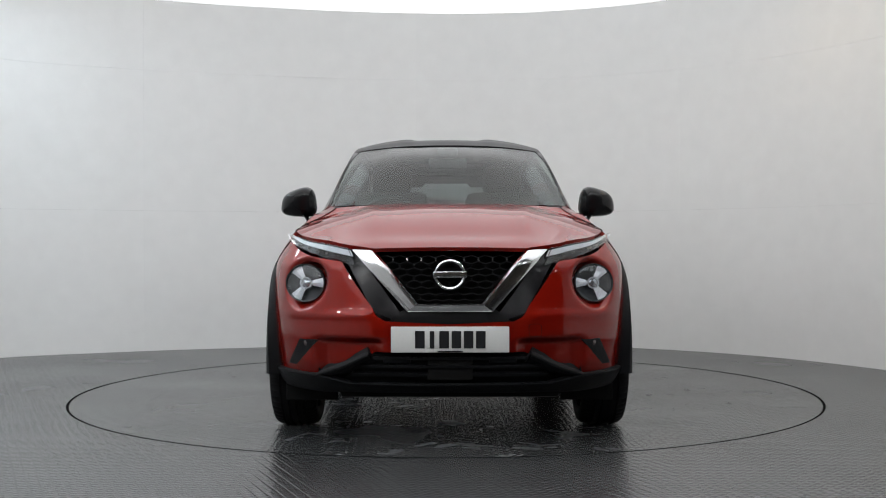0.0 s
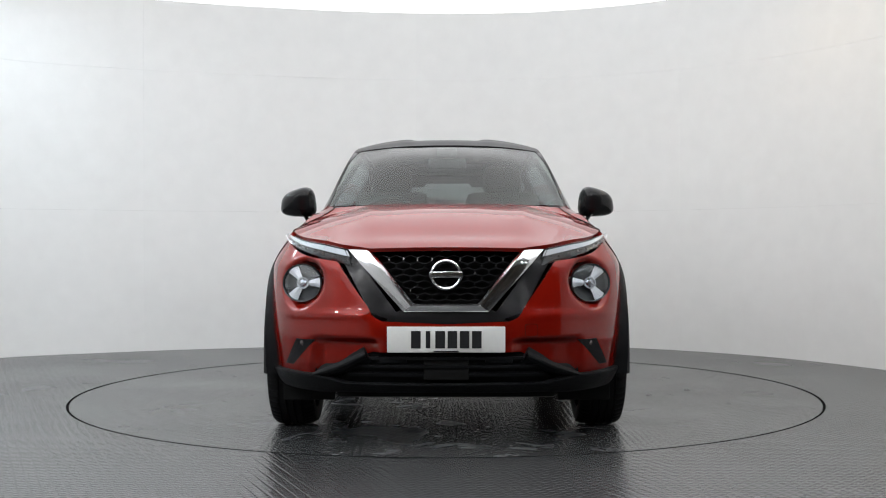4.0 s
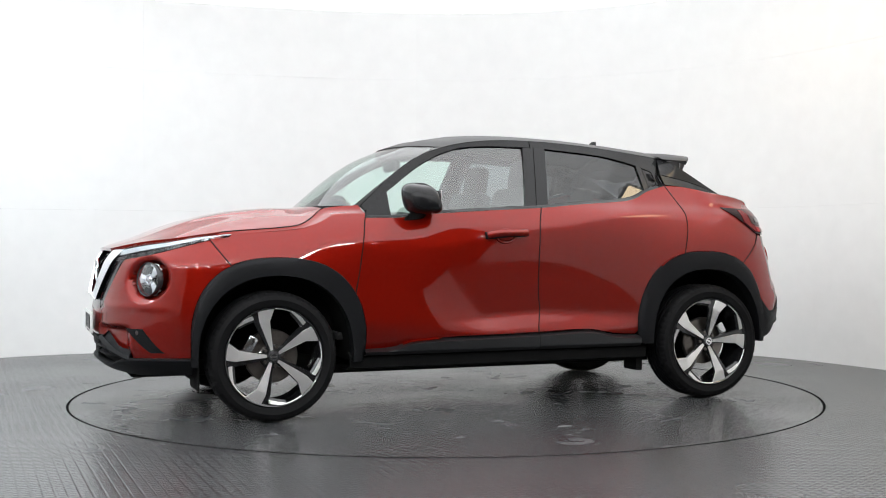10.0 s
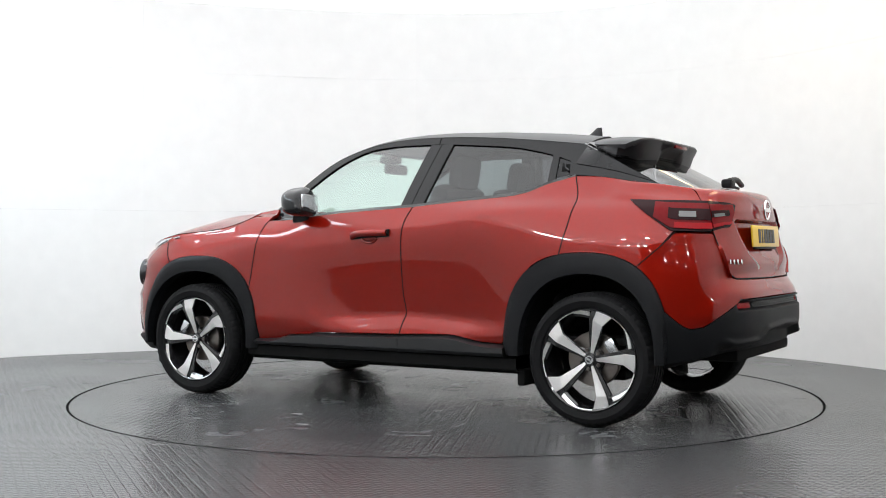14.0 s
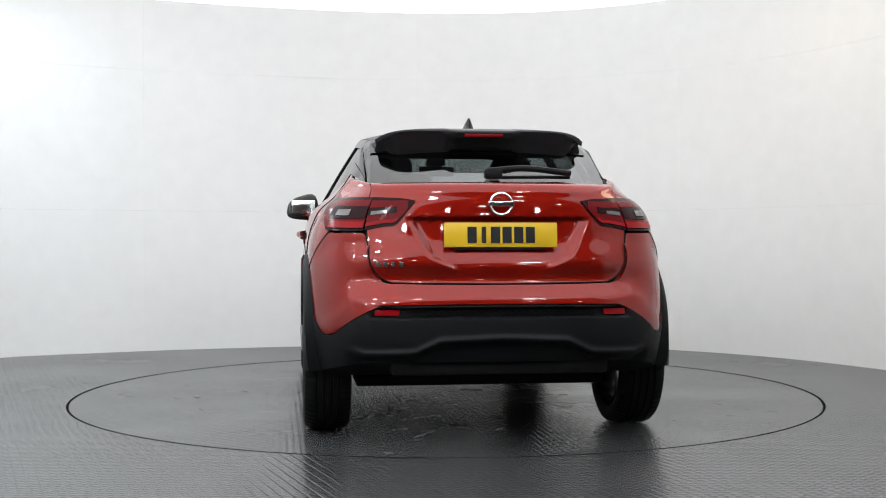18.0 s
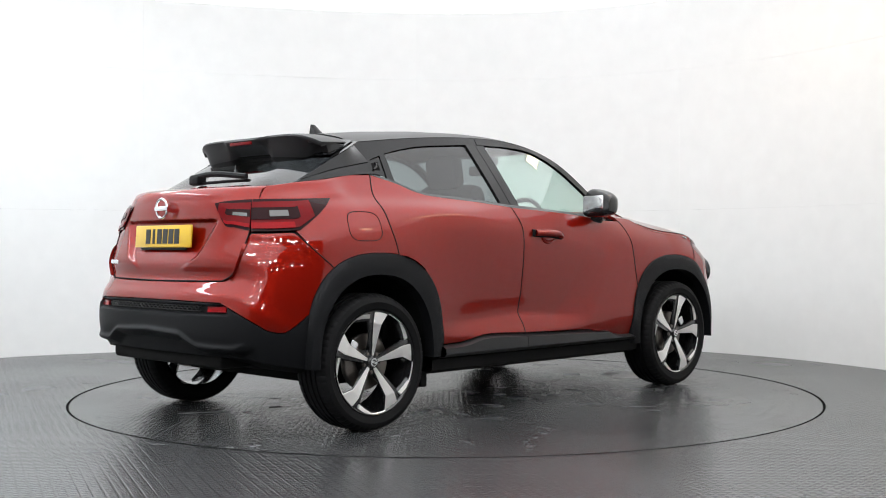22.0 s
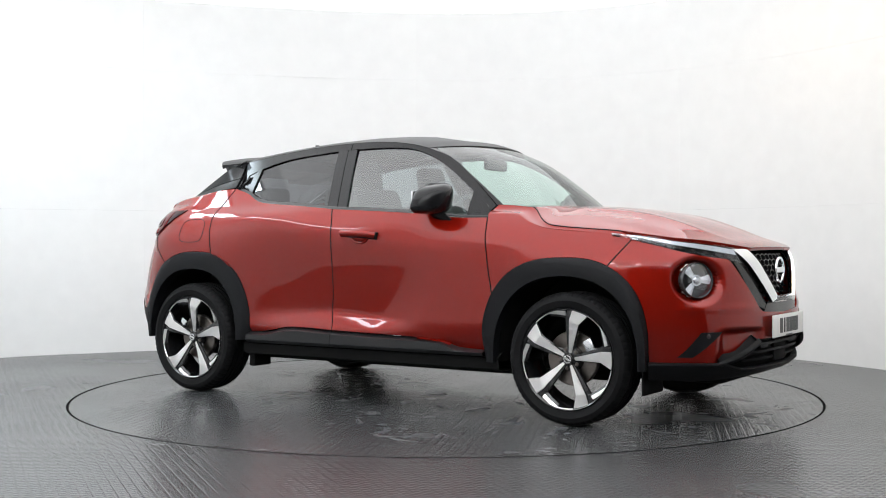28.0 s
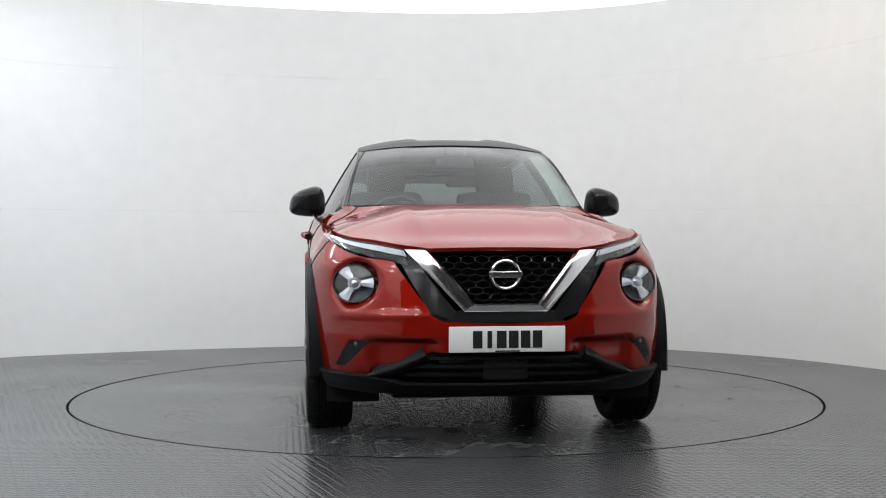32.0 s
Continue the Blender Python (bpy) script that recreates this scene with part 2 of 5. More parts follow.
def tube(pts, r, sides=8, closed=False, flat=1.0):
    """Vertices and faces of a tube along the points."""
    p = np.array(pts, float)
    n = len(p)
    d = np.gradient(p, axis=0) if not closed else np.roll(p, -1, 0) - np.roll(p, 1, 0)
    d /= np.maximum(np.linalg.norm(d, axis=1, keepdims=True), 1e-9)
    up = np.array([0, 0, 1.0])
    verts, faces = [], []
    for i in range(n):
        a = np.cross(d[i], up)
        if np.linalg.norm(a) < 1e-3:
            a = np.cross(d[i], np.array([1.0, 0, 0]))
        a /= np.linalg.norm(a)
        b = np.cross(a, d[i])
        for k in range(sides):
            w = 2 * math.pi * k / sides
            verts.append(p[i] + r * (math.cos(w) * a + flat * math.sin(w) * b))
    for i in range(n if closed else n - 1):
        for k in range(sides):
            j, l = (i + 1) % n, (k + 1) % sides
            faces.append((i * sides + k, i * sides + l, j * sides + l, j * sides + k))
    if not closed:
        faces += [tuple(range(sides))[::-1], tuple((n - 1) * sides + k for k in range(sides))]
    return verts, faces


def lathe(profile, sides=64, axis="y"):
    """Turns a profile of (radius, offset) about the y axis."""
    verts, faces = [], []
    n = len(profile)
    for k in range(sides):
        w = 2 * math.pi * k / sides
        for r, o in profile:
            verts.append((r * math.cos(w), o, r * math.sin(w)))
    for k in range(sides):
        l = (k + 1) % sides
        for i in range(n - 1):
            faces.append((k * n + i, k * n + i + 1, l * n + i + 1, l * n + i))
    return verts, faces


def smooth(a, b, x):
    t = np.clip((x - a) / (b - a), 0, 1)
    return t * t * (3 - 2 * t)


# ---- the studio ----
def studio():
    plan = spline([(-3.9, -9.5), (-4.5, -8.8), (-5.0, -7.7), (-5.12, -6.2), (-5.1, -4.6), (-5.05, -2.6), (-4.95, -1.2), (-4.75, -0.1), (-4.3, 1.1), (-3.63, 2.14), (-2.85, 2.62), (-1.95, 2.99), (-0.6, 3.33), (0.6, 3.36),
                   (1.7, 2.97), (2.6, 2.21), (3.21, 1.18), (3.7, -0.1), (3.9, -1.2), (4.0, -2.6), (4.05, -4.7)], 560)
    s = np.concatenate([[0], np.cumsum(np.linalg.norm(np.diff(plan, axis=0), axis=1))])
    zero = s[np.argmin(np.linalg.norm(plan - np.array([-2.62, 2.74]), axis=1))] % 2.44
    wall = tagged(new("wall_curved"), "white curved studio wall of painted boards with faint joints", "wall", kind="structure")
    top = 3.055
    cuts = [0.0] + [c for c in np.arange(zero, s[-1], 2.44) if 0.1 < c < s[-1] - 0.1] + [s[-1]]
    rows = [0.0, 1.22, 2.44, top]
    for a, b in zip(cuts[:-1], cuts[1:]):
        k = np.linspace(a + 0.0003, b - 0.0003, 26)
        x, y = np.interp(k, s, plan[:, 0]), np.interp(k, s, plan[:, 1])
        for lo, hi in zip(rows[:-1], rows[1:]):
            g = np.stack([np.stack([x, y, np.full_like(x, z)], 1) for z in (lo + 0.0005, hi - 0.0005)])
            n = normals(g)
            ob = sheet("board", g, WALL, wall, gap=0, depth=0.018, core=(0, 20, 1))
            # the face is turned to the room
            if ob.data.polygons[0].normal.dot(Vector((0, 0, 1)) + Vector((-x[13], -y[13], 0))) < 0:
                ob.data.flip_normals()
    # backing behind the joints, closed round the lens side
    full = np.vstack([plan * 1.006, [(9.0, -4.8), (9.0, -13.5), (-4.4, -13.5)]])
    n = len(full)
    v = [(x, y, 0) for x, y in full] + [(x, y, 4.2) for x, y in full]
    f = [(i, (i + 1) % n, n + (i + 1) % n, n + i) for i in range(n)]
    tagged(mesh_object("wall_back", v, f, ROOM, smooth=False), "brown grey painted wall behind the boards and round the opening", "wall", kind="structure")
    # ceiling over the stage, and the dark ceiling over the rest
    inner = plan[::4]
    mid = np.array([-0.4, -2.4])
    hole = mid + (inner - mid) * 0.74
    k = len(inner)
    v = [(x, y, top) for x, y in inner] + [(x, y, top) for x, y in hole] + [(x, y, top + 0.04) for x, y in inner] + [(x, y, top + 0.04) for x, y in hole]
    f = []
    for i in range(k - 1):
        f += [(i, i + 1, k + i + 1, k + i), (2 * k + i, 3 * k + i, 3 * k + i + 1, 2 * k + i + 1), (k + i, k + i + 1, 3 * k + i + 1, 3 * k + i), (i, 2 * k + i, 2 * k + i + 1, i + 1)]
    f += [(0, k, 3 * k, 2 * k), (k - 1, 3 * k - 1, 4 * k - 1, 2 * k - 1)]
    tagged(mesh_object("ceiling_cove", v, f, CEIL, smooth=False), "bright luminous ceiling cove along the wall", "ceiling", kind="structure")
    cap = np.vstack([hole])
    k = len(cap)
    v = [(x, y, top + 0.002) for x, y in cap] + [(x, y, top + 0.05) for x, y in cap]
    f = [tuple(range(k)), tuple(range(2 * k - 1, k - 1, -1))] + [(i, k + i, k + (i + 1) % k, (i + 1) % k) for i in range(k)]
    tagged(mesh_object("ceiling", v, f, CEIL_INNER, smooth=False), "softly luminous white ceiling over the stage", "ceiling", kind="structure")
    v = [(x * 1.1, y, 4.2) for x, y in full]
    tagged(mesh_object("ceiling_upper", v, [tuple(range(len(v)))], ROOM, smooth=False), "brown grey painted ceiling above the studio", "ceiling", kind="structure")
    # floor with a round hole for the turntable
    sides = 128
    R = 2.262
    v, f = [], []
    for r in (R, 14.0):
        for i in range(sides):
            w = 2 * math.pi * i / sides
            v.append((r * math.cos(w), r * math.sin(w), 0.0))
    for i in range(sides):
        v.append((R * math.cos(2 * math.pi * i / sides), R * math.sin(2 * math.pi * i / sides), -0.05))
    for i in range(sides):
        j = (i + 1) % sides
        f += [(i, sides + i, sides + j, j), (2 * sides + i, i, j, 2 * sides + j)]
    f.append(tuple(2 * sides + i for i in range(sides)))
    tagged(mesh_object("floor", v, f, FLOOR, smooth=False), "dark grey studded rubber studio floor", "floor", kind="structure")
    prof = [(0.0, -0.001), (2.0, -0.001), (2.246, -0.001), (2.250, -0.004), (2.250, -0.04)]
    v, f = [], []
    for i in range(sides):
        w = 2 * math.pi * i / sides
        v += [(r * math.cos(w), r * math.sin(w), z) for r, z in prof[1:]]
    m = len(prof) - 1
    v.append((0, 0, -0.001))
    for i in range(sides):
        j = (i + 1) % sides
        f.append((i * m, j * m, len(v) - 1))
        f += [(i * m + q, i * m + q + 1, j * m + q + 1, j * m + q) for q in range(m - 1)]
    table = tagged(new("turntable"), "worn round dark grey rubber turntable flush with the floor", "turntable")
    mesh_object("disc", v, f, TABLE, table)
    # flat black ring that stands in for the dark gap round the disc
    v, f = lathe([(2.2500, 0.0008), (2.2605, 0.0008), (2.2605, -0.001), (2.2500, -0.001), (2.2500, 0.0008)], 200)
    mesh_object("edge_gap", [(x, z, y) for x, y, z in v], f, GAP_BLACK, table, "thin black ring standing in for the shaded gap round the disc")
    # pale scraped chips on the rubber
    rnd = random.Random(5)
    for x, y, size in [(-1.174, 0.192, 0.05), (0.801, 1.266, 0.022), (0.56, 1.637, 0.035), (0.196, 1.245, 0.045), (-0.048, 1.517, 0.05)]:
        v = []
        for i in range(9):
            a, q = 2 * math.pi * i / 9, size * rnd.uniform(0.45, 1.0)
            v.append((x + q * math.cos(a), y + 0.5 * q * math.sin(a)))
        verts = [(a, b, 0.0004) for a, b in v] + [(a, b, 0.0016) for a, b in v]
        faces = [tuple(range(8, -1, -1)), tuple(range(9, 18))] + [(i, (i + 1) % 9, 9 + (i + 1) % 9, 9 + i) for i in range(9)]
        mesh_object("scraped_chip", verts, faces, CHIP, table, "pale flake scraped off the rubber", smooth=False)
    return table


def ceiling_lights():
    """Long lamps over the lens side of the stage, and added fill lamps, out of sight, by the wall's ends."""
    k = None
    rows = ((-4.4, 2.86, 44, (-3.6, -1.9, -0.2, 1.5)), (-6.2, 2.86, 48, (-4.0, -3.0, -2.0, -1.2)), (-7.6, 4.04, 55, (2.6, 4.6, 6.6)), (-10.8, 4.04, 60, (-2.6, -0.8, 1.0, 2.8, 4.6)))
    spots = [(x, y, z, tilt) for y, z, tilt, xs in rows for x in xs]
    for x, y, z, tilt in spots:
        if k is None:
            k = tagged(new("ceiling_light"), "long white ceiling lamp with a glowing diffuser", "lamp", "lamps over the stage")
            part("housing", box(0.34, 0.15, 0.05, (0, 0, 0.03), 0.006), WALL, k)
            part("diffuser", box(0.28, 0.095, 0.012, (0, 0, 0.0), 0.003), PANEL, k)
            for e in (-0.11, 0.11):
                part("hanger", box(0.010, 0.010, 0.10, (e, 0, 0.10)), DARK, k)
            k.matrix_basis = pose(x, y, z, tilt, 0, 0)
        else:
            copy_thing(k, pose(x, y, z, tilt, 0, 0))
    # added unseen lamps: brighten the wall cool at left, warm at right
    for name, mat, at, turn, wide in (("long cool", FILL_COOL, (-4.05, -0.7, 2.99), 74, 2.2), ("cool", FILL_COOL, (-3.3, 1.2, 2.99), 52, 0.8), ("warm", FILL_WARM, (2.35, 1.2, 2.99), -55, 0.4), ("long warm", FILL_WARM, (3.1, -0.9, 2.99), -76, 1.2)):
        w = tagged(new("cove_fill"), name + " white fill lamp added out of sight under the ceiling edge", "lamp")
        part("housing", box(wide + 0.06, 0.36, 0.03, (0, 0, 0.022), 0.006), WALL, w)
        part("diffuser", box(wide, 0.30, 0.012, (0, 0, 0.0), 0.003), mat, w)
        w.matrix_basis = pose(*at, 0, 0, turn)


turntable = studio()
ceiling_lights()

# ---- the car: its shell ----
XF, XR = 1.286, -1.351      # axles
STX = np.array([-1.351, -0.7, -0.2, 0.3, 0.8, 1.286])
SZ = np.array([0.25, 0.36, 0.42, 0.475, 0.560, 0.72, 0.85, 0.95, 1.03, 1.10, 1.16, 1.22, 1.30])
SW = np.array([
    [0.82, 0.84, 0.850, 0.858, 0.866, 0.870, 0.866, 0.852, 0.824, 0.782, 0.715, 0.668, 0.615],
    [0.79, 0.835, 0.862, 0.870, 0.870, 0.870, 0.870, 0.868, 0.860, 0.836, 0.765, 0.712, 0.650],
    [0.79, 0.835, 0.866, 0.870, 0.866, 0.866, 0.868, 0.866, 0.852, 0.818, 0.775, 0.735, 0.680],
    [0.79, 0.835, 0.866, 0.870, 0.866, 0.866, 0.866, 0.859, 0.843, 0.812, 0.770, 0.730, 0.680],
    [0.80, 0.840, 0.860, 0.872, 0.872, 0.866, 0.862, 0.848, 0.800, 0.735, 0.685, 0.650, 0.600],
    [0.84, 0.850, 0.858, 0.866, 0.871, 0.871, 0.854, 0.803, 0.737, 0.660, 0.600, 0.550, 0.480]])
NOSE = np.array([(0.20, 2.03), (0.30, 2.09), (0.37, 2.12), (0.45, 2.122), (0.56, 2.118), (0.66, 2.10), (0.78, 2.075), (0.86, 2.055), (0.91, 2.03), (1.0, 1.93), (1.1, 1.70), (1.3, 1.5)])
TAIL = np.array([(0.25, -1.96), (0.33, -2.02), (0.40, -2.065), (0.47, -2.085), (0.54, -2.09), (0.63, -2.082), (0.68, -2.068), (0.715, -2.045), (0.75, -2.025), (0.83, -2.03), (0.95, -2.00), (1.05, -1.985), (1.13, -1.972), (1.18, -1.955), (1.24, -1.86), (1.30, -1.70)])

TAIL_CORNER = np.array([(0.25, -1.96), (0.40, -2.05), (0.54, -2.078), (0.70, -2.066), (0.85, -2.04), (1.0, -2.003), (1.13, -1.965), (1.18, -1.945), (1.24, -1.86), (1.30, -1.70)])


def cubic(xs, ys, x):
    """Smooth interpolation along the first axis of ys (monotone-safe Hermite)."""
    x = np.clip(x, xs[0], xs[-1])
    d = np.gradient(ys, xs, axis=0)
    i = np.clip(np.searchsorted(xs, x) - 1, 0, len(xs) - 2)
    h = xs[i + 1] - xs[i]
    t = (x - xs[i]) / h
    e = (slice(None),) * t.ndim + (None,) * (ys.ndim - 1)
    t, h = t[e], h[e]
    return (2 * t**3 - 3 * t**2 + 1) * ys[i] + (t**3 - 2 * t**2 + t) * h * d[i] + (3 * t**2 - 2 * t**3) * ys[i + 1] + (t**3 - t**2) * h * d[i + 1]


CREST = np.array([-1.6, -1.23, -0.67, -0.02, 0.45, 0.9]), np.array([1.15, 1.135, 1.07, 0.975, 0.895, 0.82])
BELT = np.array([-1.18, -0.94, -0.27, 0.25, 0.77]), np.array([1.278, 1.198, 1.128, 1.098, 1.064])


def sculpt(x, z):
    """How far the flank of the doors lies in below the shoulder line, deepest above the low crease."""
    crest = cubic(*CREST, x)
    crease = np.interp(x, [-0.80, -0.27, 0.29, 0.5], [0.500, 0.535, 0.498, 0.48])
    t = np.clip((crest - z) / (crest - crease), 0, 1)
    deep = t ** 1.4 * (1 - np.clip((crease - z) / (crease - 0.425), 0, 1))
    front = np.interp(z, [0.45, 0.88], [0.22, 0.50])
    return 0.039 * deep * np.clip((front + 0.13 - x) / 0.28, 0, 1) * smooth(-1.05, -0.62, x)


def half_width(x, z):
    """Half the body's width: its plain form, the flat facet above the shoulder line and the hollow below it."""
    x, z = np.asarray(x, float), np.asarray(z, float)
    w = plain_width(x, z)
    lo, hi = cubic(*CREST, x), np.interp(x, *BELT)
    t = (z - lo) / (hi - lo)
    chord = plain_width(x, lo) * (1 - t) + plain_width(x, hi) * t
    k = 0.4 * smooth(-1.10, -0.45, x) * smooth(0.78, 0.35, x) * ((t > 0) & (t < 1))
    return w * (1 - k) + chord * k - sculpt(x, z)


def plain_width(x, z):
    rows = cubic(SZ, SW.T, z)                      # (..., stations)
    xs = np.clip(x, STX[0], STX[-1])
    i = np.clip(np.searchsorted(STX, xs) - 1, 0, len(STX) - 2)
    d = np.gradient(rows, STX, axis=-1)
    pick = lambda a, k: np.take_along_axis(a, k[..., None], -1)[..., 0]
    h = STX[i + 1] - STX[i]
    t = (xs - STX[i]) / h
    return ((2 * t**3 - 3 * t**2 + 1) * pick(rows, i) + (t**3 - 2 * t**2 + t) * h * pick(d, i) + (3 * t**2 - 2 * t**3) * pick(rows, i + 1) + (t**3 - t**2) * h * pick(d, i + 1))


def round_front(z):
    """How square the nose is in plan, by height."""
    return 2.45 + 0.33 * smooth(0.92, 0.80, z)


def round_rear(z):
    return 3.5 - 0.6 * smooth(0.45, 1.15, z)


def shell(p, out=0.0):
    """Moves points sideways (or outwards in plan, past the axles) on to the body's skin."""
    p = np.array(p, float)
    x, y, z = p[..., 0], p[..., 1], p[..., 2]
    sy = np.where(y < 0, -1.0, 1.0)
    w = half_width(x, z)
    af = cubic(NOSE[:, 0], NOSE[:, 1], z) - XF
    corner = smooth(0.60, 0.76, np.abs(y))
    ar = XR - (cubic(TAIL[:, 0], TAIL[:, 1], z) * (1 - corner) + cubic(TAIL_CORNER[:, 0], TAIL_CORNER[:, 1], z) * corner)
    q = p.copy()
    front, rear = x > XF, x < XR
    NF, NR = round_front(z), round_rear(z)
    k = (np.abs(np.where(front, x - XF, 0) / af) ** NF + np.abs(y / w) ** NF) ** (-1 / NF)
    kr = (np.abs(np.where(rear, XR - x, 0) / ar) ** NR + np.abs(y / w) ** NR) ** (-1 / NR)
    q[..., 0] = np.where(front, XF + (x - XF) * k, np.where(rear, XR + (x - XR) * kr, x))
    q[..., 1] = np.where(front, y * k, np.where(rear, y * kr, sy * w))
    if out:
        d = np.stack([np.where(front, (q[..., 0] - XF) * 0.8, np.where(rear, (q[..., 0] - XR) * 0.9, 0)), q[..., 1], np.zeros_like(x)], -1)
        q = q + out * d / np.linalg.norm(d, axis=-1, keepdims=True)
    return q


def onto(y, z, out=0.0):
    """The point of the nose at (y, z)."""
    reach = cubic(NOSE[:, 0], NOSE[:, 1], np.array(z)) - XF
    w = half_width(np.array(XF), np.array(z))
    e = round_front(np.array(z))
    return np.array([XF + reach * max(1 - abs(y / w) ** e, 0.0) ** (1 / e) + out, y, z], float)


def side(pts, y=0.85):
    """Side-view points (x, z) as space points near the flank."""
    return [(a, y, b) for a, b in pts]


def arch(cx, cz, a, b, n, f0, f1, k=24):
    w = np.radians(np.linspace(f0, f1, k))
    c, s = np.cos(w), np.sin(w)
    return np.stack([cx + a * np.sign(c) * np.abs(c) ** (2 / n), np.full(k, 0.86), cz + b * np.sign(s) * np.abs(s) ** (2 / n)], 1)


FO = (1.258, 0.37, 0.468, 0.481, 2.5)
FI = (1.268, 0.34, 0.405, 0.418, 2.25)
RO = (-1.316, 0.38, 0.450, 0.495, 2.5)
RI = (-1.330, 0.35, 0.370, 0.420, 2.3)


def green(x, z):
    """Half width of the glasshouse."""
    fall = np.where(x > -0.15, 0.10 * (np.clip(x + 0.15, 0, 9) / 0.85) ** 2, 0.075 * (np.clip(-0.15 - x, 0, 9) / 0.98) ** 2)
    return 0.800 - 0.52 * (z - 1.10) - 0.16 * np.clip(z - 1.10, 0, 1) ** 2 - fall


def house(p, out=0.0):
    p = np.array(p, float)
    s = np.where(p[..., 1] < 0, -1.0, 1.0)
    p[..., 1] = s * (green(p[..., 0], p[..., 2]) + out)
    return p


car = tagged(new("car"), "pearl red compact crossover car with a black roof and trim", "car")

SEAM_A = side([(0.850, 0.655), (0.827, 0.772), (0.802, 0.929), (0.779, 1.035), (0.767, 1.064)])
SEAM_B = side([(-0.223, 0.425), (-0.230, 0.476), (-0.246, 0.539), (-0.233, 0.647), (-0.230, 0.865), (-0.240, 1.036), (-0.271, 1.128)])
SEAM_C = side([(-1.185, 0.866), (-1.200, 0.93), (-1.222, 1.02), (-1.232, 1.14)]) + [(-1.182, 0.640, 1.278)]
BELT_F = side([(0.767, 1.064), (0.58, 1.067), (0.406, 1.086), (0.248, 1.098), (0.0, 1.113), (-0.271, 1.128)])
BELT_R = side([(-0.271, 1.128), (-0.537, 1.152), (-0.849, 1.177), (-0.942, 1.198), (-1.035, 1.238), (-1.182, 1.278)])
SILL_F = side([(0.795, 0.365), (0.633, 0.374), (0.523, 0.405), (0.0, 0.419), (-0.223, 0.425)])
SILL_R = side([(-0.223, 0.425), (-0.548, 0.432), (-0.717, 0.403), (-0.868, 0.395)])
HOOD = [(0.955, 0.69, 1.120, 1.139), (0.966, 0.70, 1.115, 1.138), (1.041, 0.72, 1.064, 1.133), (1.121, 0.735, 1.026, 1.133), (1.218, 0.745, 1.010, 1.129), (1.35, 0.752, 0.999, 1.117),
        (1.526, 0.755, 0.985, 1.085), (1.65, 0.725, 0.968, 1.050), (1.77, 0.665, 0.950, 1.009), (1.90, 0.56, 0.935, 0.958), (2.0, 0.45, 0.914, 0.925), (2.055, 0.335, 0.899, 0.903)]


def hood_half(x):
    t = np.array(HOOD)
    x = np.asarray(x, float)
    own, ze = (cubic(t[:, 0], t[:, k], x) for k in (1, 2))
    return -0.085 * smooth(1.16, 0.957, x) + np.where(x <= XF, half_width(x, ze), half_width(0 * x + XF, ze) * (1 - smooth(XF, 1.526, x)) + own * smooth(XF, 1.526, x))


def hood_z(x, y):
    t = np.array(HOOD)
    ze, zc = (cubic(t[:, 0], t[:, k], x) for k in (2, 3))
    ye = hood_half(x)
    r = np.clip(np.abs(y) / ye, 0, 1)
    ridge = 0.012 * np.exp(-(np.abs(np.abs(y) - 0.38 - 0.10 * (1.5 - x)) / 0.060) ** 1.3) * smooth(2.05, 1.6, x) * smooth(0.97, 1.25, x)
    return zc - (zc - ze) * r ** 2.6 + ridge


DOORS = []


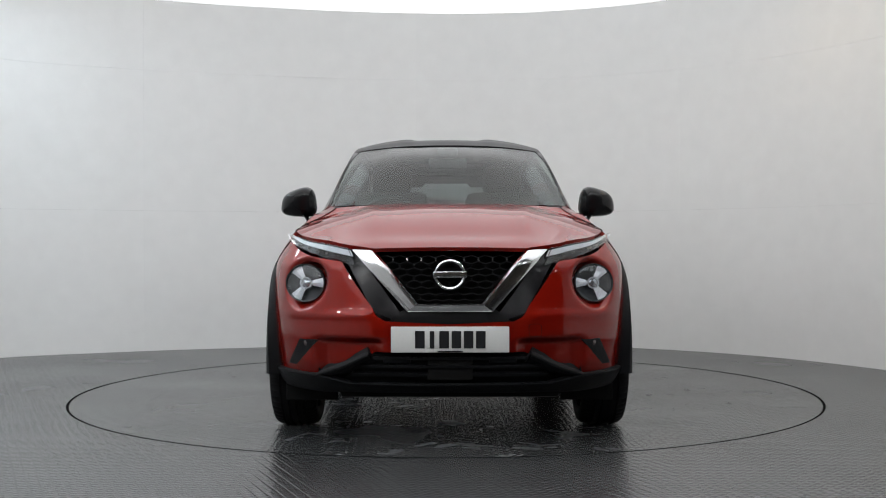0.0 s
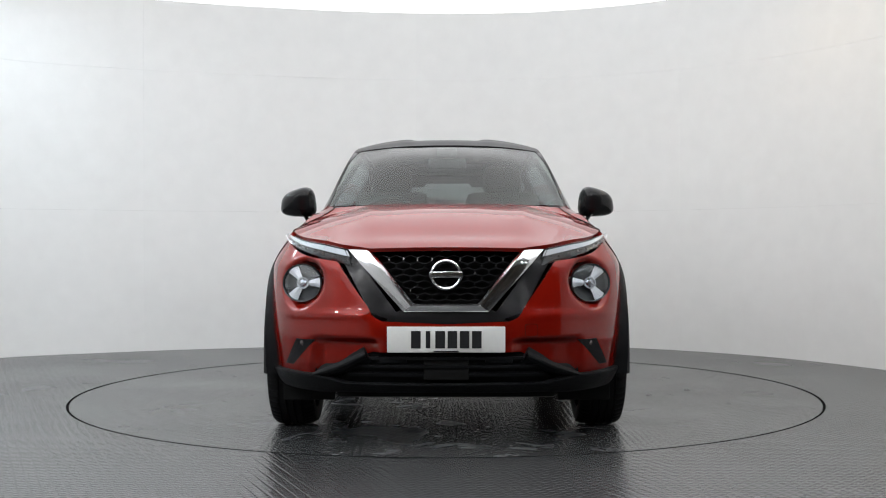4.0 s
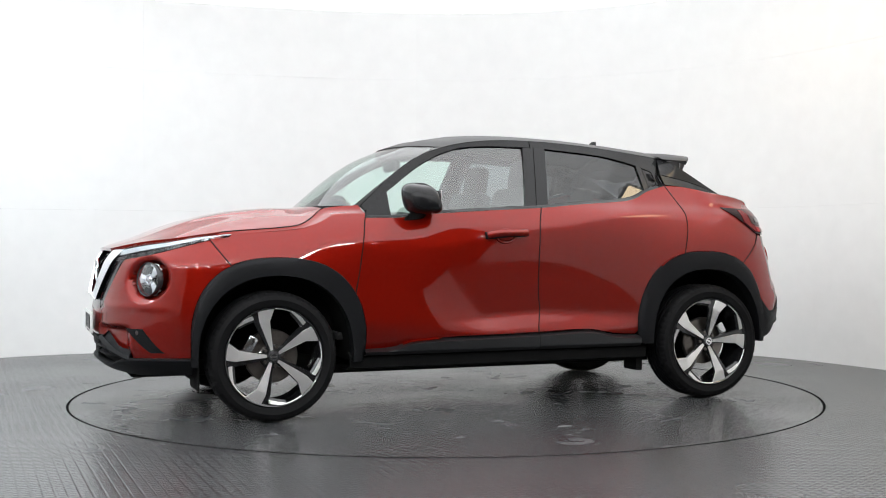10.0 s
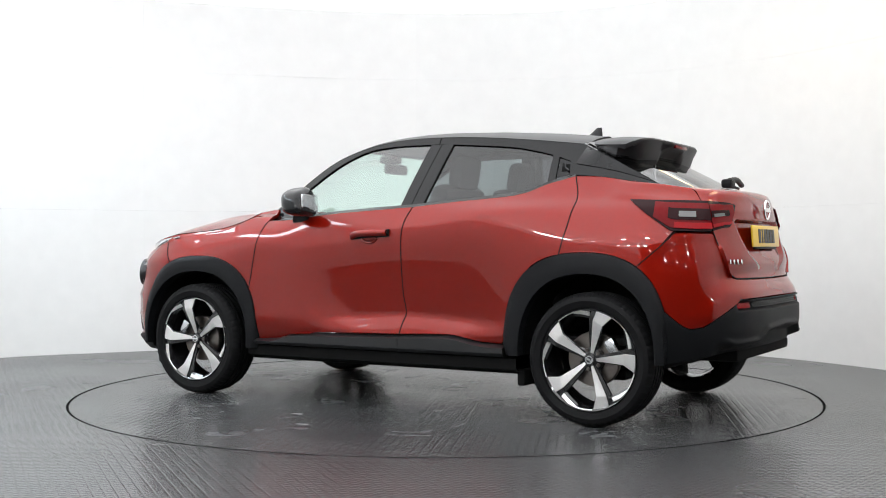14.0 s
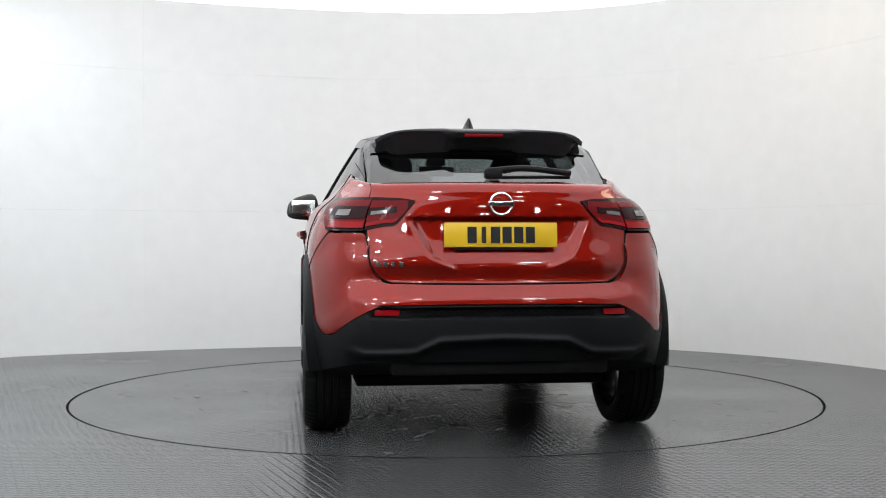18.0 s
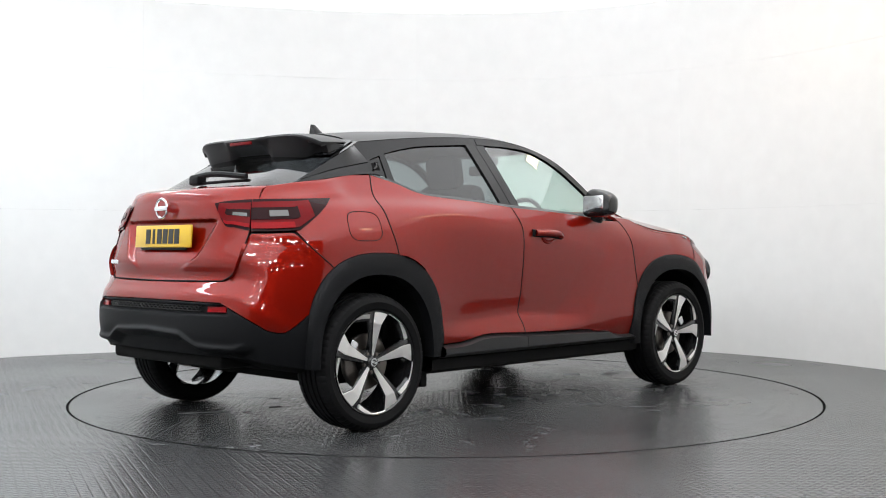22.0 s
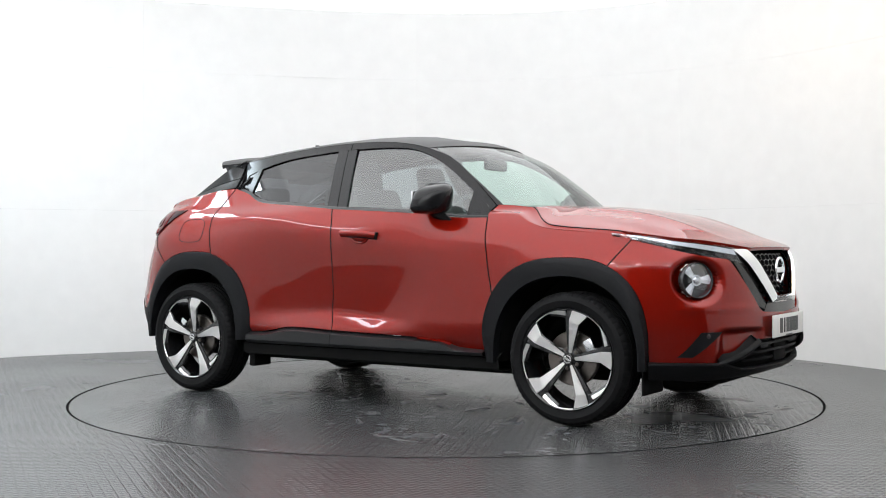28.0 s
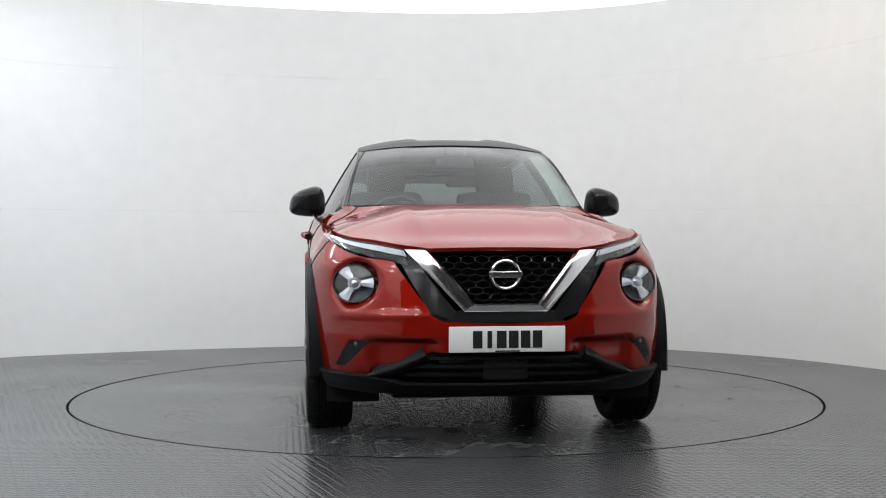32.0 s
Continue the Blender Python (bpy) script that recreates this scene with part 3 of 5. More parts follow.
def body_panels():
    # bonnet
    xs = np.concatenate([np.linspace(0.957, 1.9, 40), np.linspace(1.92, 2.055, 9)])
    t = np.array(HOOD)
    ye = hood_half(xs)
    v = np.linspace(-1, 1, 61)
    X = xs[:, None] + np.zeros((1, 61)) + 0.012 * (1 - v[None, :] ** 2) * smooth(1.8, 2.05, xs)[:, None] + 0.03 * (1 - v[None, :] ** 2) * smooth(1.15, 0.957, xs)[:, None]
    Y = ye[:, None] * v[None, :]
    sheet("bonnet", np.stack([X, Y, hood_z(xs[:, None] + 0 * Y, Y)], -1), PAINT, car, "pearl red bonnet with two raised creases", core=(1.4, 0, 0), gap=0.0045)
    # front wings
    bottom = arch(*FO, 63.4, 148, 30)
    hx = np.linspace(1.54, 0.957, 40)
    hz = cubic(np.array(HOOD)[:, 0], np.array(HOOD)[:, 2], hx)
    line = np.stack([hx, hood_half(hx), hz], 1)
    top = even(np.vstack([spline([(1.60, 0.77, 0.945), (1.56, 0.765, 0.972)], 8), line, spline([tuple(line[-1]), (0.87, 0.635, 1.130), (0.775, 0.668, 1.136)], 16)]), 46)
    bottom = arch(*FO, 63.4, 148, 46)
    left = spline([bottom[0], (1.60, 0.77, 0.945)], 28)
    right = chain([tuple(bottom[-1]), *SEAM_A], [SEAM_A[-1], (0.760, 0.70, 1.10), (0.775, 0.668, 1.136)], n=28)
    g = coons(bottom, top, left, right)
    k = smooth(0.80, 1.0, np.linspace(0, 1, 28))[:, None, None]
    g = shell(g) * (1 - k) + g * k
    both("front_wing", g, PAINT, car)
    # doors
    left = chain(arch(*FO, 182, 149, 14), SEAM_A, n=44)
    left[0] = SILL_F[0]
    g = coons(spline(SILL_F, 50), spline(BELT_F, 50), left, spline(SEAM_B, 44))
    DOORS.extend(both("front_door", shell(g), PAINT, car, "pearl red front door"))
    right = chain(arch(*RO, 2, 77, 20), SEAM_C, n=44)
    bot = spline(SILL_R, 40)
    bot[-1] = right[0]
    g = coons(bot, spline(BELT_R, 40), spline(SEAM_B, 44), right)
    both("rear_door", shell(g), PAINT, car)
    # tailgate
    edge = chain([(-1.99, 0.0, 0.742), (-1.99, 0.50, 0.747)], [(-1.99, 0.50, 0.747), (-1.985, 0.565, 0.775), (-1.97, 0.598, 0.83)], [(-1.97, 0.598, 0.83), (-1.94, 0.640, 0.978), (-1.90, 0.645, 1.09), (-1.87, 0.64, 1.165)], n=84)
    mid = spline([(-2.0, 0.0, 0.742), (-1.96, 0, 1.165)], 84)
    v = np.linspace(0, 1, 84)[None, :, None]
    g = shell(mid[:, None] * (1 - v) + edge[:, None] * v)
    yy, zz = np.abs(g[..., 1]), g[..., 2]
    wide = np.interp(zz, [0.80, 0.86, 1.03], [0.20, 0.31, 0.40])
    rec = smooth(0.76, 0.93, zz) * smooth(1.045, 1.025, zz) * smooth(wide + 0.03, wide - 0.03, yy)
    g[..., 0] += 0.030 * rec
    y = np.abs(g[-1, :, 1]) / g[-1, -1, 1]
    rim = np.stack([-1.808 + 0.145 * y**2.2, 0.583 * y, 1.200 + 0.004 * y], 1)
    t = np.linspace(0, 1, 9)[1:, None, None]
    bend = g[-1][None] * (1 - t) + rim[None] * t
    bend[..., 2] += 0.022 * np.sin(math.pi * t[..., 0] ** 0.7)
    bend[..., 0] -= 0.012 * np.sin(math.pi * t[..., 0] ** 0.6)
    g = np.concatenate([g, bend], 0)
    side_edge = g[:, -1].copy()
    sheet("tailgate", whole(g, "first"), PAINT, car, "pearl red tailgate with a recess for the plate", core=(0, 0, 0.9))
    # rear wings
    bottom = arch(*RO, 77.6, 124, 30)
    right = spline([bottom[-1], (-1.70, 0.82, 0.90), (-1.775, 0.79, 0.985), (-1.85, 0.73, 1.06), *[tuple(p) for p in side_edge[side_edge[:, 2] > 1.12][::2]], tuple(side_edge[-1])], 36)
    top = spline([SEAM_C[-1], (-1.30, 0.66, 1.272), (-1.45, 0.63, 1.248), (-1.58, 0.607, 1.225), tuple(side_edge[-1])], 30)
    left = spline([tuple(bottom[0]), *SEAM_C[1:]], 36)
    g = coons(bottom, top, left, right)
    k = smooth(1.13, 1.20, g[..., 2:3]) * smooth(-1.38, -1.60, g[..., 0:1])
    both("rear_wing", shell(g) * (1 - k) + g * k, PAINT, car)
    # front bumper skin, one half each side of the middle
    top = chain([(1.60, 0.80, 0.945), (1.70, 0.745, 0.917), (1.85, 0.62, 0.869), (1.97, 0.47, 0.842)], [(1.97, 0.47, 0.842), (2.04, 0.328, 0.640)], [(2.04, 0.328, 0.640), (2.06, 0.312, 0.602), (2.07, 0.272, 0.578)], [(2.07, 0.272, 0.578), (2.12, 0.0, 0.566)], n=80)
    bottom = chain([(1.726, 0.85, 0.335), (1.85, 0.77, 0.335), (1.98, 0.56, 0.330)], [(1.98, 0.56, 0.330), (2.06, 0.33, 0.437)], [(2.06, 0.33, 0.437), (2.12, 0, 0.437)], n=80)
    left = chain(arch(*FO, 0, 63.4, 24), [tuple(arch(*FO, 63.4, 63.4, 1)[0]), (1.60, 0.80, 0.945)], n=60)
    left[0] = bottom[0]
    g = shell(coons(bottom, top, left, spline([bottom[-1], top[-1]], 60)))
    lamp = onto(0.672, 0.742)
    d = np.linalg.norm((g - lamp) * np.array([0.9, 0.9, 1.06]), axis=-1)
    slope = smooth(0.138, 0.098, d)
    inward = np.array([-0.80, -0.55, 0.0])
    pocket = smooth(0.104, 0.090, d)
    g = g + inward * (0.028 * slope + 0.085 * pocket)[..., None]
    scoop = smooth(0.508, 0.474, g[..., 2]) * smooth(0.27, 0.33, g[..., 2]) * smooth(0.28, 0.36, np.abs(g[..., 1])) * smooth(0.63, 0.56, np.abs(g[..., 1]))
    g = g + np.array([-0.8, -0.5, 0]) * (0.036 * scoop)[..., None]
    ledge = np.exp(-((g[..., 2] - 0.60) / 0.02) ** 2) * smooth(1.75, 1.9, g[..., 0]) * smooth(0.30, 0.40, np.abs(g[..., 1]))
    g = g + np.array([0.8, 0.5, 0]) * (0.005 * ledge)[..., None]
    sheet("front_bumper", whole(g, "last"), PAINT, car, "pearl red front bumper skin")
    # rear bumper skin
    left = arch(*RO, 160, 124, 30)
    top = chain([tuple(left[-1]), (-1.70, 0.82, 0.90), (-1.775, 0.79, 0.975)], [(-1.775, 0.79, 0.975), (-1.87, 0.72, 0.972), (-1.93, 0.64, 0.972)], [(-1.93, 0.64, 0.972), (-1.98, 0.60, 0.80), (-1.99, 0.57, 0.76), (-2.0, 0.53, 0.742)], [(-2.0, 0.53, 0.742), (-2.02, 0.3, 0.738), (-2.03, 0, 0.737)], n=70)
    bottom = chain([tuple(left[0]), (-1.84, 0.80, 0.508), (-1.90, 0.745, 0.512)], [(-1.90, 0.745, 0.512), (-1.98, 0.61, 0.60), (-2.03, 0.545, 0.643)], [(-2.03, 0.545, 0.643), (-2.08, 0.3, 0.648), (-2.09, 0, 0.648)], n=70)
    g = shell(coons(bottom, top, left, spline([bottom[-1], top[-1]], 30)))
    yy, zz = np.abs(g[..., 1]), g[..., 2]
    ledge = np.interp(yy, [0.50, 0.60, 0.80, 0.86], [0.735, 0.70, 0.52, 0.46])
    u, v = np.linspace(0, 1, 70)[None, :], np.linspace(0, 1, 30)[:, None]
    hollow = smooth(0.0, 0.085, zz - ledge) * smooth(0.0, 0.10, v) * smooth(1.0, 0.85, v) * smooth(0.0, 0.16, u) * smooth(0.56, 0.64, yy)
    g = g + hollow[..., None] * np.array([0.006, -0.005, 0.0])
    sheet("rear_bumper", whole(g, "last"), PAINT, car, "pearl red rear bumper skin")
    # black lower rear bumper
    low = chain([(-1.735, 0.84, 0.325), (-1.86, 0.76, 0.352), (-1.95, 0.6, 0.378)], [(-1.95, 0.6, 0.378), (-2.0, 0.3, 0.385), (-2.01, 0, 0.385)], n=70)
    g = shell(coons(low, bottom, spline([low[0], bottom[0]], 60), spline([low[-1], bottom[-1]], 60)), 0.006)
    yy, zz = np.abs(g[..., 1]), g[..., 2]
    slot = smooth(0.60, 0.57, yy) * smooth(0.585, 0.597, zz) * smooth(0.637, 0.628, zz)
    lip = np.interp(yy, [0.0, 0.29, 0.40, 0.62, 0.70], [0.49, 0.478, 0.425, 0.418, 0.45])
    under = smooth(lip + 0.002, lip - 0.03, zz) * smooth(0.72, 0.62, yy)
    ridge = np.exp(-((zz - lip - 0.010) / 0.014) ** 2) * smooth(0.70, 0.62, yy)
    g[..., 0] += 0.030 * slot + 0.040 * under - 0.016 * ridge
    pan = g[0].copy()
    pan[:, 0] = -1.72 - 0.02 * (pan[:, 1] < 0.5)
    pan[:, 1] *= 0.93
    pan[:, 2] = 0.305
    t = np.linspace(0, 1, 5)[:, None, None]
    sheet("rear_valance", whole(pan[None] * (1 - t) + (g[0] + np.array([0.012, 0, 0.004]))[None] * t, "last"), DARK, car, "matt black rear valance", gap=0, depth=0.0, core=(-1.9, 0, 0.9))
    sheet("rear_skirt", whole(g, "last"), CLAD, car, "grained black lower rear bumper")
def seals():
    """Thin dark rubber lines in the joints between the panels."""
    t = np.array(HOOD)
    hx = np.linspace(1.54, 0.957, 40)
    lines = [shell(chain(SEAM_A, n=40)), shell(chain(SEAM_B, n=50)), shell(chain(SEAM_C, n=50)),
             np.stack([hx, hood_half(hx), cubic(t[:, 0], t[:, 2], hx)], 1),
             shell(chain([tuple(arch(*FO, 63.4, 63.4, 1)[0]), (1.60, 0.78, 0.94)], n=12)),
             shell(chain([tuple(arch(*RO, 124, 124, 1)[0]), (-1.70, 0.82, 0.90), (-1.775, 0.79, 0.975)], n=16)),
             shell(chain([(-1.99, 0.0, 0.740), (-1.99, 0.50, 0.745)], [(-1.99, 0.50, 0.745), (-1.985, 0.567, 0.775), (-1.97, 0.600, 0.83)], [(-1.97, 0.600, 0.83), (-1.94, 0.642, 0.978)], n=60))]
    for c in lines:
        for m in (c, mirror(c)):
            v, f = tube(m, 0.0032, 6)
            mesh_object("panel_seal", v, f, DARK, car)


def glasshouse():
    WT = side([(0.735, 1.095), (0.706, 1.137), (0.538, 1.265), (0.416, 1.354), (0.288, 1.424), (0.159, 1.468), (0.016, 1.484), (-0.16, 1.487), (-0.336, 1.484), (-0.546, 1.470), (-0.771, 1.450), (-0.899, 1.427), (-1.028, 1.394), (-1.165, 1.345)], 0.6)
    RAIL = side([(0.767, 1.13), (0.74, 1.155), (0.577, 1.297), (0.416, 1.410), (0.255, 1.472), (0.095, 1.508), (-0.1, 1.527), (-0.35, 1.528), (-0.6, 1.515), (-0.85, 1.493), (-1.05, 1.470), (-1.20, 1.452)], 0.6)
    wt, rail = house(spline(WT, 120)), house(spline(RAIL, 120), 0.004)
    # frames along the roof: front and rear doors
    mid = int(np.argmin(np.abs(wt[:, 0] + 0.30)))
    for a, b, nm in ((0, mid, "door_frame"), (mid, 119, "door_frame")):
        k = slice(a, b + 1)
        w = np.linspace(0, 1, 5)[:, None, None]
        r = even(rail[k], b - a + 1)
        both(nm, wt[k][None] * (1 - w) + r[None] * w, BLACK, car, "gloss black window frame", core=(0, 0, 1.2))
    # roof
    n = 46
    edge = rail[np.argmin(np.abs(rail[:, 0] - 0.25)):]
    edge = even(edge, n)
    t = np.linspace(0, 1, n)
    cx = 0.42 + (-1.21 - 0.42) * t
    zc = np.interp(cx, [-1.21, -1.1, -0.92, -0.57, -0.22, -0.04, 0.13, 0.31, 0.42], [1.524, 1.535, 1.553, 1.577, 1.588, 1.585, 1.573, 1.542, 1.503])
    v = np.linspace(-1, 1, 41)[None, :]
    Y = edge[:, 1][:, None] * v
    X = edge[:, 0][:, None] * v**2 + cx[:, None] * (1 - v**2)
    chan = 0.012 * smooth(0.24, 0.18, np.abs(Y)) * smooth(0.40, 0.1, X)
    Z = edge[:, 2][:, None] * np.abs(v) ** 2.8 + zc[:, None] * (1 - np.abs(v) ** 2.8) - chan
    sheet("roof", np.stack([X, Y, Z], -1), ROOF_BLACK, car, "gloss black roof panel", core=(0, 0, 1))
    # windscreen and pillars
    base = spline([(0.80, 0.655, 1.132), (0.90, 0.42, 1.134), (0.955, 0.0, 1.136), (0.90, -0.42, 1.134), (0.80, -0.655, 1.132)], 40)
    topc = spline([(0.275, 0.530, 1.476), (0.37, 0.3, 1.494), (0.415, 0.0, 1.499), (0.37, -0.3, 1.494), (0.275, -0.530, 1.476)], 40)
    sl = spline([(0.80, 0.655, 1.132), (0.62, 0.618, 1.268), (0.44, 0.576, 1.392), (0.275, 0.530, 1.476)], 24)
    g = coons(base, topc, sl, mirror(sl))
    u = np.linspace(-1, 1, 40)[None, :]
    w = np.linspace(0, 1, 24)[:, None]
    bulge = 0.022 * (1 - u**2) * np.sin(math.pi * w)
    g = g + np.stack([bulge * 0.6, 0 * bulge, bulge * 0.75], -1)
    sheet("windscreen", g, GLASS, car, "clear green-tinted windscreen", depth=0.004, core=(0, 0, 0.8))
    w = np.linspace(0, 1, 5)[:, None, None]
    y = np.linspace(-1, 1, 40)
    nose = np.stack([0.962 + 0.03 * (1 - y**2), y * -0.590, 1.112 + 0.014 * (1 - y**2)], 1)
    sheet("cowl", base[None] * (1 - w) + nose[None] * w + np.array([0, 0, -0.006]), CLAD, car, "black scuttle panel below the windscreen", gap=0, depth=0.02, core=(0.8, 0, 0))
    pil = np.argmin(np.abs(rail[:, 0] - 0.25))
    outer = even(rail[:pil + 1], 24)
    w = np.linspace(0, 1, 6)[:, None, None]
    both("windscreen_pillar", sl[None] * (1 - w) + outer[None] * w, BLACK, car, core=(0, 0, 0.8))
    # glass of the sides
    WBF = house(spline([(a, b, c + 0.012) for a, b, c in BELT_F], 40), -0.008)
    WBR = house(spline([(a, b, c + 0.012) for a, b, c in BELT_R], 40), -0.008)
    up = house(even(wt[:mid + 1], 40) + np.array([0, 0, 0.006]), -0.008)
    g = coons(WBF, up, spline([WBF[0], up[0]], 16), spline([WBF[-1], up[-1]], 16))
    cut = 6
    both("door_glass", house(g[:, cut:-2], -0.010), SIDE_GLASS, car, "light green side window", depth=0.004, core=(0, 0, 1.1))
    both("mirror_triangle", house(g[:, :cut + 1], 0.0), BLACK, car, core=(0, 0, 1.1))
    up = house(even(wt[mid:], 40) + np.array([0, 0, 0.006]), -0.008)
    WR = even(WBR, 40)
    g = coons(WR, up, spline([WR[0], up[0]], 16), spline([WR[-1], up[-1]], 16))
    both("rear_door_glass", house(g[:, 2:33], -0.010), PRIVACY, car, "dark privacy side window", depth=0.004, core=(0, 0, 1.1))
    both("quarter_light", house(g[1:-1, 34:39], -0.004), BLACK, car, "gloss black quarter panel with a hidden handle", depth=0.004, core=(0, 0, 1.1))
    both("handle_recess", house(g[5:12, 35:38], -0.002), DARK, car, gap=0, depth=0.003, core=(0, 0, 1.1))
    for s in (1, -1):
        v, f = tube(house(spline([g[5, 37], g[8, 36], g[11, 36]], 10), 0.006) * np.array([1, s, 1.0]), 0.006, 8)
        mesh_object("rear_door_handle", v, f, BLACK, car, "black hidden rear door handle")
    both("quarter_pillar", house(g[:, 32:35], 0.001), BLACK, car, core=(0, 0, 1.1))
    both("quarter_tip", house(g[:, 37:40], 0.0), BLACK, car, core=(0, 0, 1.1))
    # middle pillars and belt strips
    for a, b in ((-0.205, -0.268), (-0.276, -0.345)):
        lo = spline([(a + 0.03, 0.7, 1.128), (b + 0.02, 0.7, 1.134)], 4)
        hi = spline([(a - 0.05, 0.7, 1.488), (b - 0.06, 0.7, 1.487)], 4)
        w = np.linspace(0, 1, 14)[:, None, None]
        both("middle_pillar", house(lo[None] * (1 - w) + hi[None] * w, 0.002), BLACK, car, core=(0, 0, 1.1))
    for c in (BELT_F, BELT_R):
        c = spline(c, 50)
        rows = []
        for dz, out in ((-0.002, 0.004), (0.005, 0.009), (0.013, 0.007), (0.016, -0.004)):
            q = c + np.array([0, 0, dz])
            rows.append(house(q, out) if dz > 0 else np.concatenate([shell(q)[:, :1], np.maximum(shell(q)[:, 1:2], 0), q[:, 2:]], 1))
        both("belt_strip", np.stack(rows), BLACK, car, "thin black belt strip", gap=0, depth=0.006, core=(0, 0, 1.1))
    # rear pillars
    lowc = spline([(-1.182, 0.645, 1.280), (-1.30, 0.64, 1.270), (-1.45, 0.628, 1.248), (-1.645, 0.594, 1.213)], 24)
    mids = spline([(-1.165, 0.615, 1.345), (-1.30, 0.612, 1.318), (-1.40, 0.608, 1.296), (-1.60, 0.592, 1.236)], 24)
    hi = spline([tuple(rail[-1]), (-1.28, 0.585, 1.412), (-1.40, 0.588, 1.350), (-1.59, 0.588, 1.243)], 24)
    w = np.linspace(0, 1, 6)[:, None, None]
    both("rear_pillar_lower", lowc[None] * (1 - w) + mids[None] * w, BLACK, car, core=(0, 0, 1.0))
    first = spline([mids[0], rail[-1]], 6)
    g = coons(mids, hi, first, spline([mids[-1], hi[-1]], 6))
    both("rear_pillar", g, BLACK, car, core=(0, 0, 1.0))
    # rear window
    lo = spline([(-1.655, 0.580, 1.205), (-1.77, 0.35, 1.208), (-1.80, 0, 1.21), (-1.77, -0.35, 1.208), (-1.655, -0.580, 1.205)], 36)
    hi = spline([(-1.19, 0.560, 1.455), (-1.235, 0.3, 1.478), (-1.25, 0, 1.480), (-1.235, -0.3, 1.478), (-1.19, -0.560, 1.455)], 36)
    l = spline([(-1.655, 0.580, 1.205), (-1.52, 0.584, 1.282), (-1.40, 0.584, 1.348), (-1.28, 0.580, 1.410), (-1.19, 0.560, 1.455)], 20)
    g = coons(lo, hi, l, mirror(l))
    sheet("window_band", g[12:, 1:-1] + np.array([-0.004, 0, 0.005]), BLACK, car, "black band along the rear window's top", gap=0, depth=0.002, core=(-1, 0, 1.0))
    sheet("rear_window", g, REAR_GLASS, car, "dark heated rear window", depth=0.004, core=(-1, 0, 1.0))
    # spoiler: roof extension with a thick trailing edge
    nu, rows = 41, []
    y = np.linspace(-1, 1, nu)
    end = np.array([edge[-1][0], edge[-1][1], edge[-1][2]])
    Z0 = end[2] * np.abs(y) ** 2.8 + 1.512 * (1 - np.abs(y) ** 2.8)
    X0 = end[0] * y**2 - 1.21 * (1 - y**2)
    ang = np.abs(y) ** 6
    mid = smooth(0.36, 0.27, np.abs(y))
    tipx = -1.500 - 0.030 * mid + 0.09 * np.abs(y) ** 7
    tipz = 1.486 - 0.008 * mid - 0.045 * np.abs(y) ** 8
    half, wtip = end[1] - 0.005, 0.530
    lowz = 1.352 + 0.042 * mid + 0.085 * smooth(0.80, 1.0, np.abs(y))
    lowx = -1.452 - 0.010 * (1 - mid) + 0.08 * np.abs(y) ** 7
    for t in np.linspace(0, 1, 9):
        rows.append(np.stack([X0 * (1 - t) + tipx * t, y * (half * (1 - t) + wtip * t), Z0 * (1 - t) + tipz * t + 0.010 * np.sin(math.pi * t) * (1 - ang)], 1))
    rows.append(np.stack([tipx - 0.005, y * (wtip - 0.002), tipz - 0.008], 1))
    rows.append(np.stack([tipx + 0.002, y * (wtip - 0.004), tipz - 0.024], 1))
    rows.append(np.stack([tipx * 0.5 + lowx * 0.5, y * (wtip - 0.006), tipz * 0.55 + lowz * 0.45], 1))
    rows.append(np.stack([lowx, y * (wtip - 0.012), lowz + 0.012], 1))
    rows.append(np.stack([lowx + 0.012, y * (wtip - 0.014), lowz], 1))
    rows.append(np.stack([lowx * 0 - 1.36, y * 0.53, 1.375 + 0 * y], 1))
    rows.append(np.stack([lowx * 0 - 1.22, y * 0.555, 1.425 + 0 * y], 1))
    rows.append(np.stack([X0, y * half, Z0 - 0.012], 1))
    for e, nm in ((0, "spoiler_end"), (-1, "spoiler_end")):
        loop = [r[e] for r in rows]
        c = np.mean(loop, axis=0)
        mesh_object(nm, [c] + loop, [(0, i, i + 1) for i in range(1, len(loop))], ROOF_BLACK, car)
    sheet("spoiler", np.stack(rows), ROOF_BLACK, car, "gloss black roof spoiler", gap=0, depth=0, core=(-1.35, 0, 1.0), sharp=50)


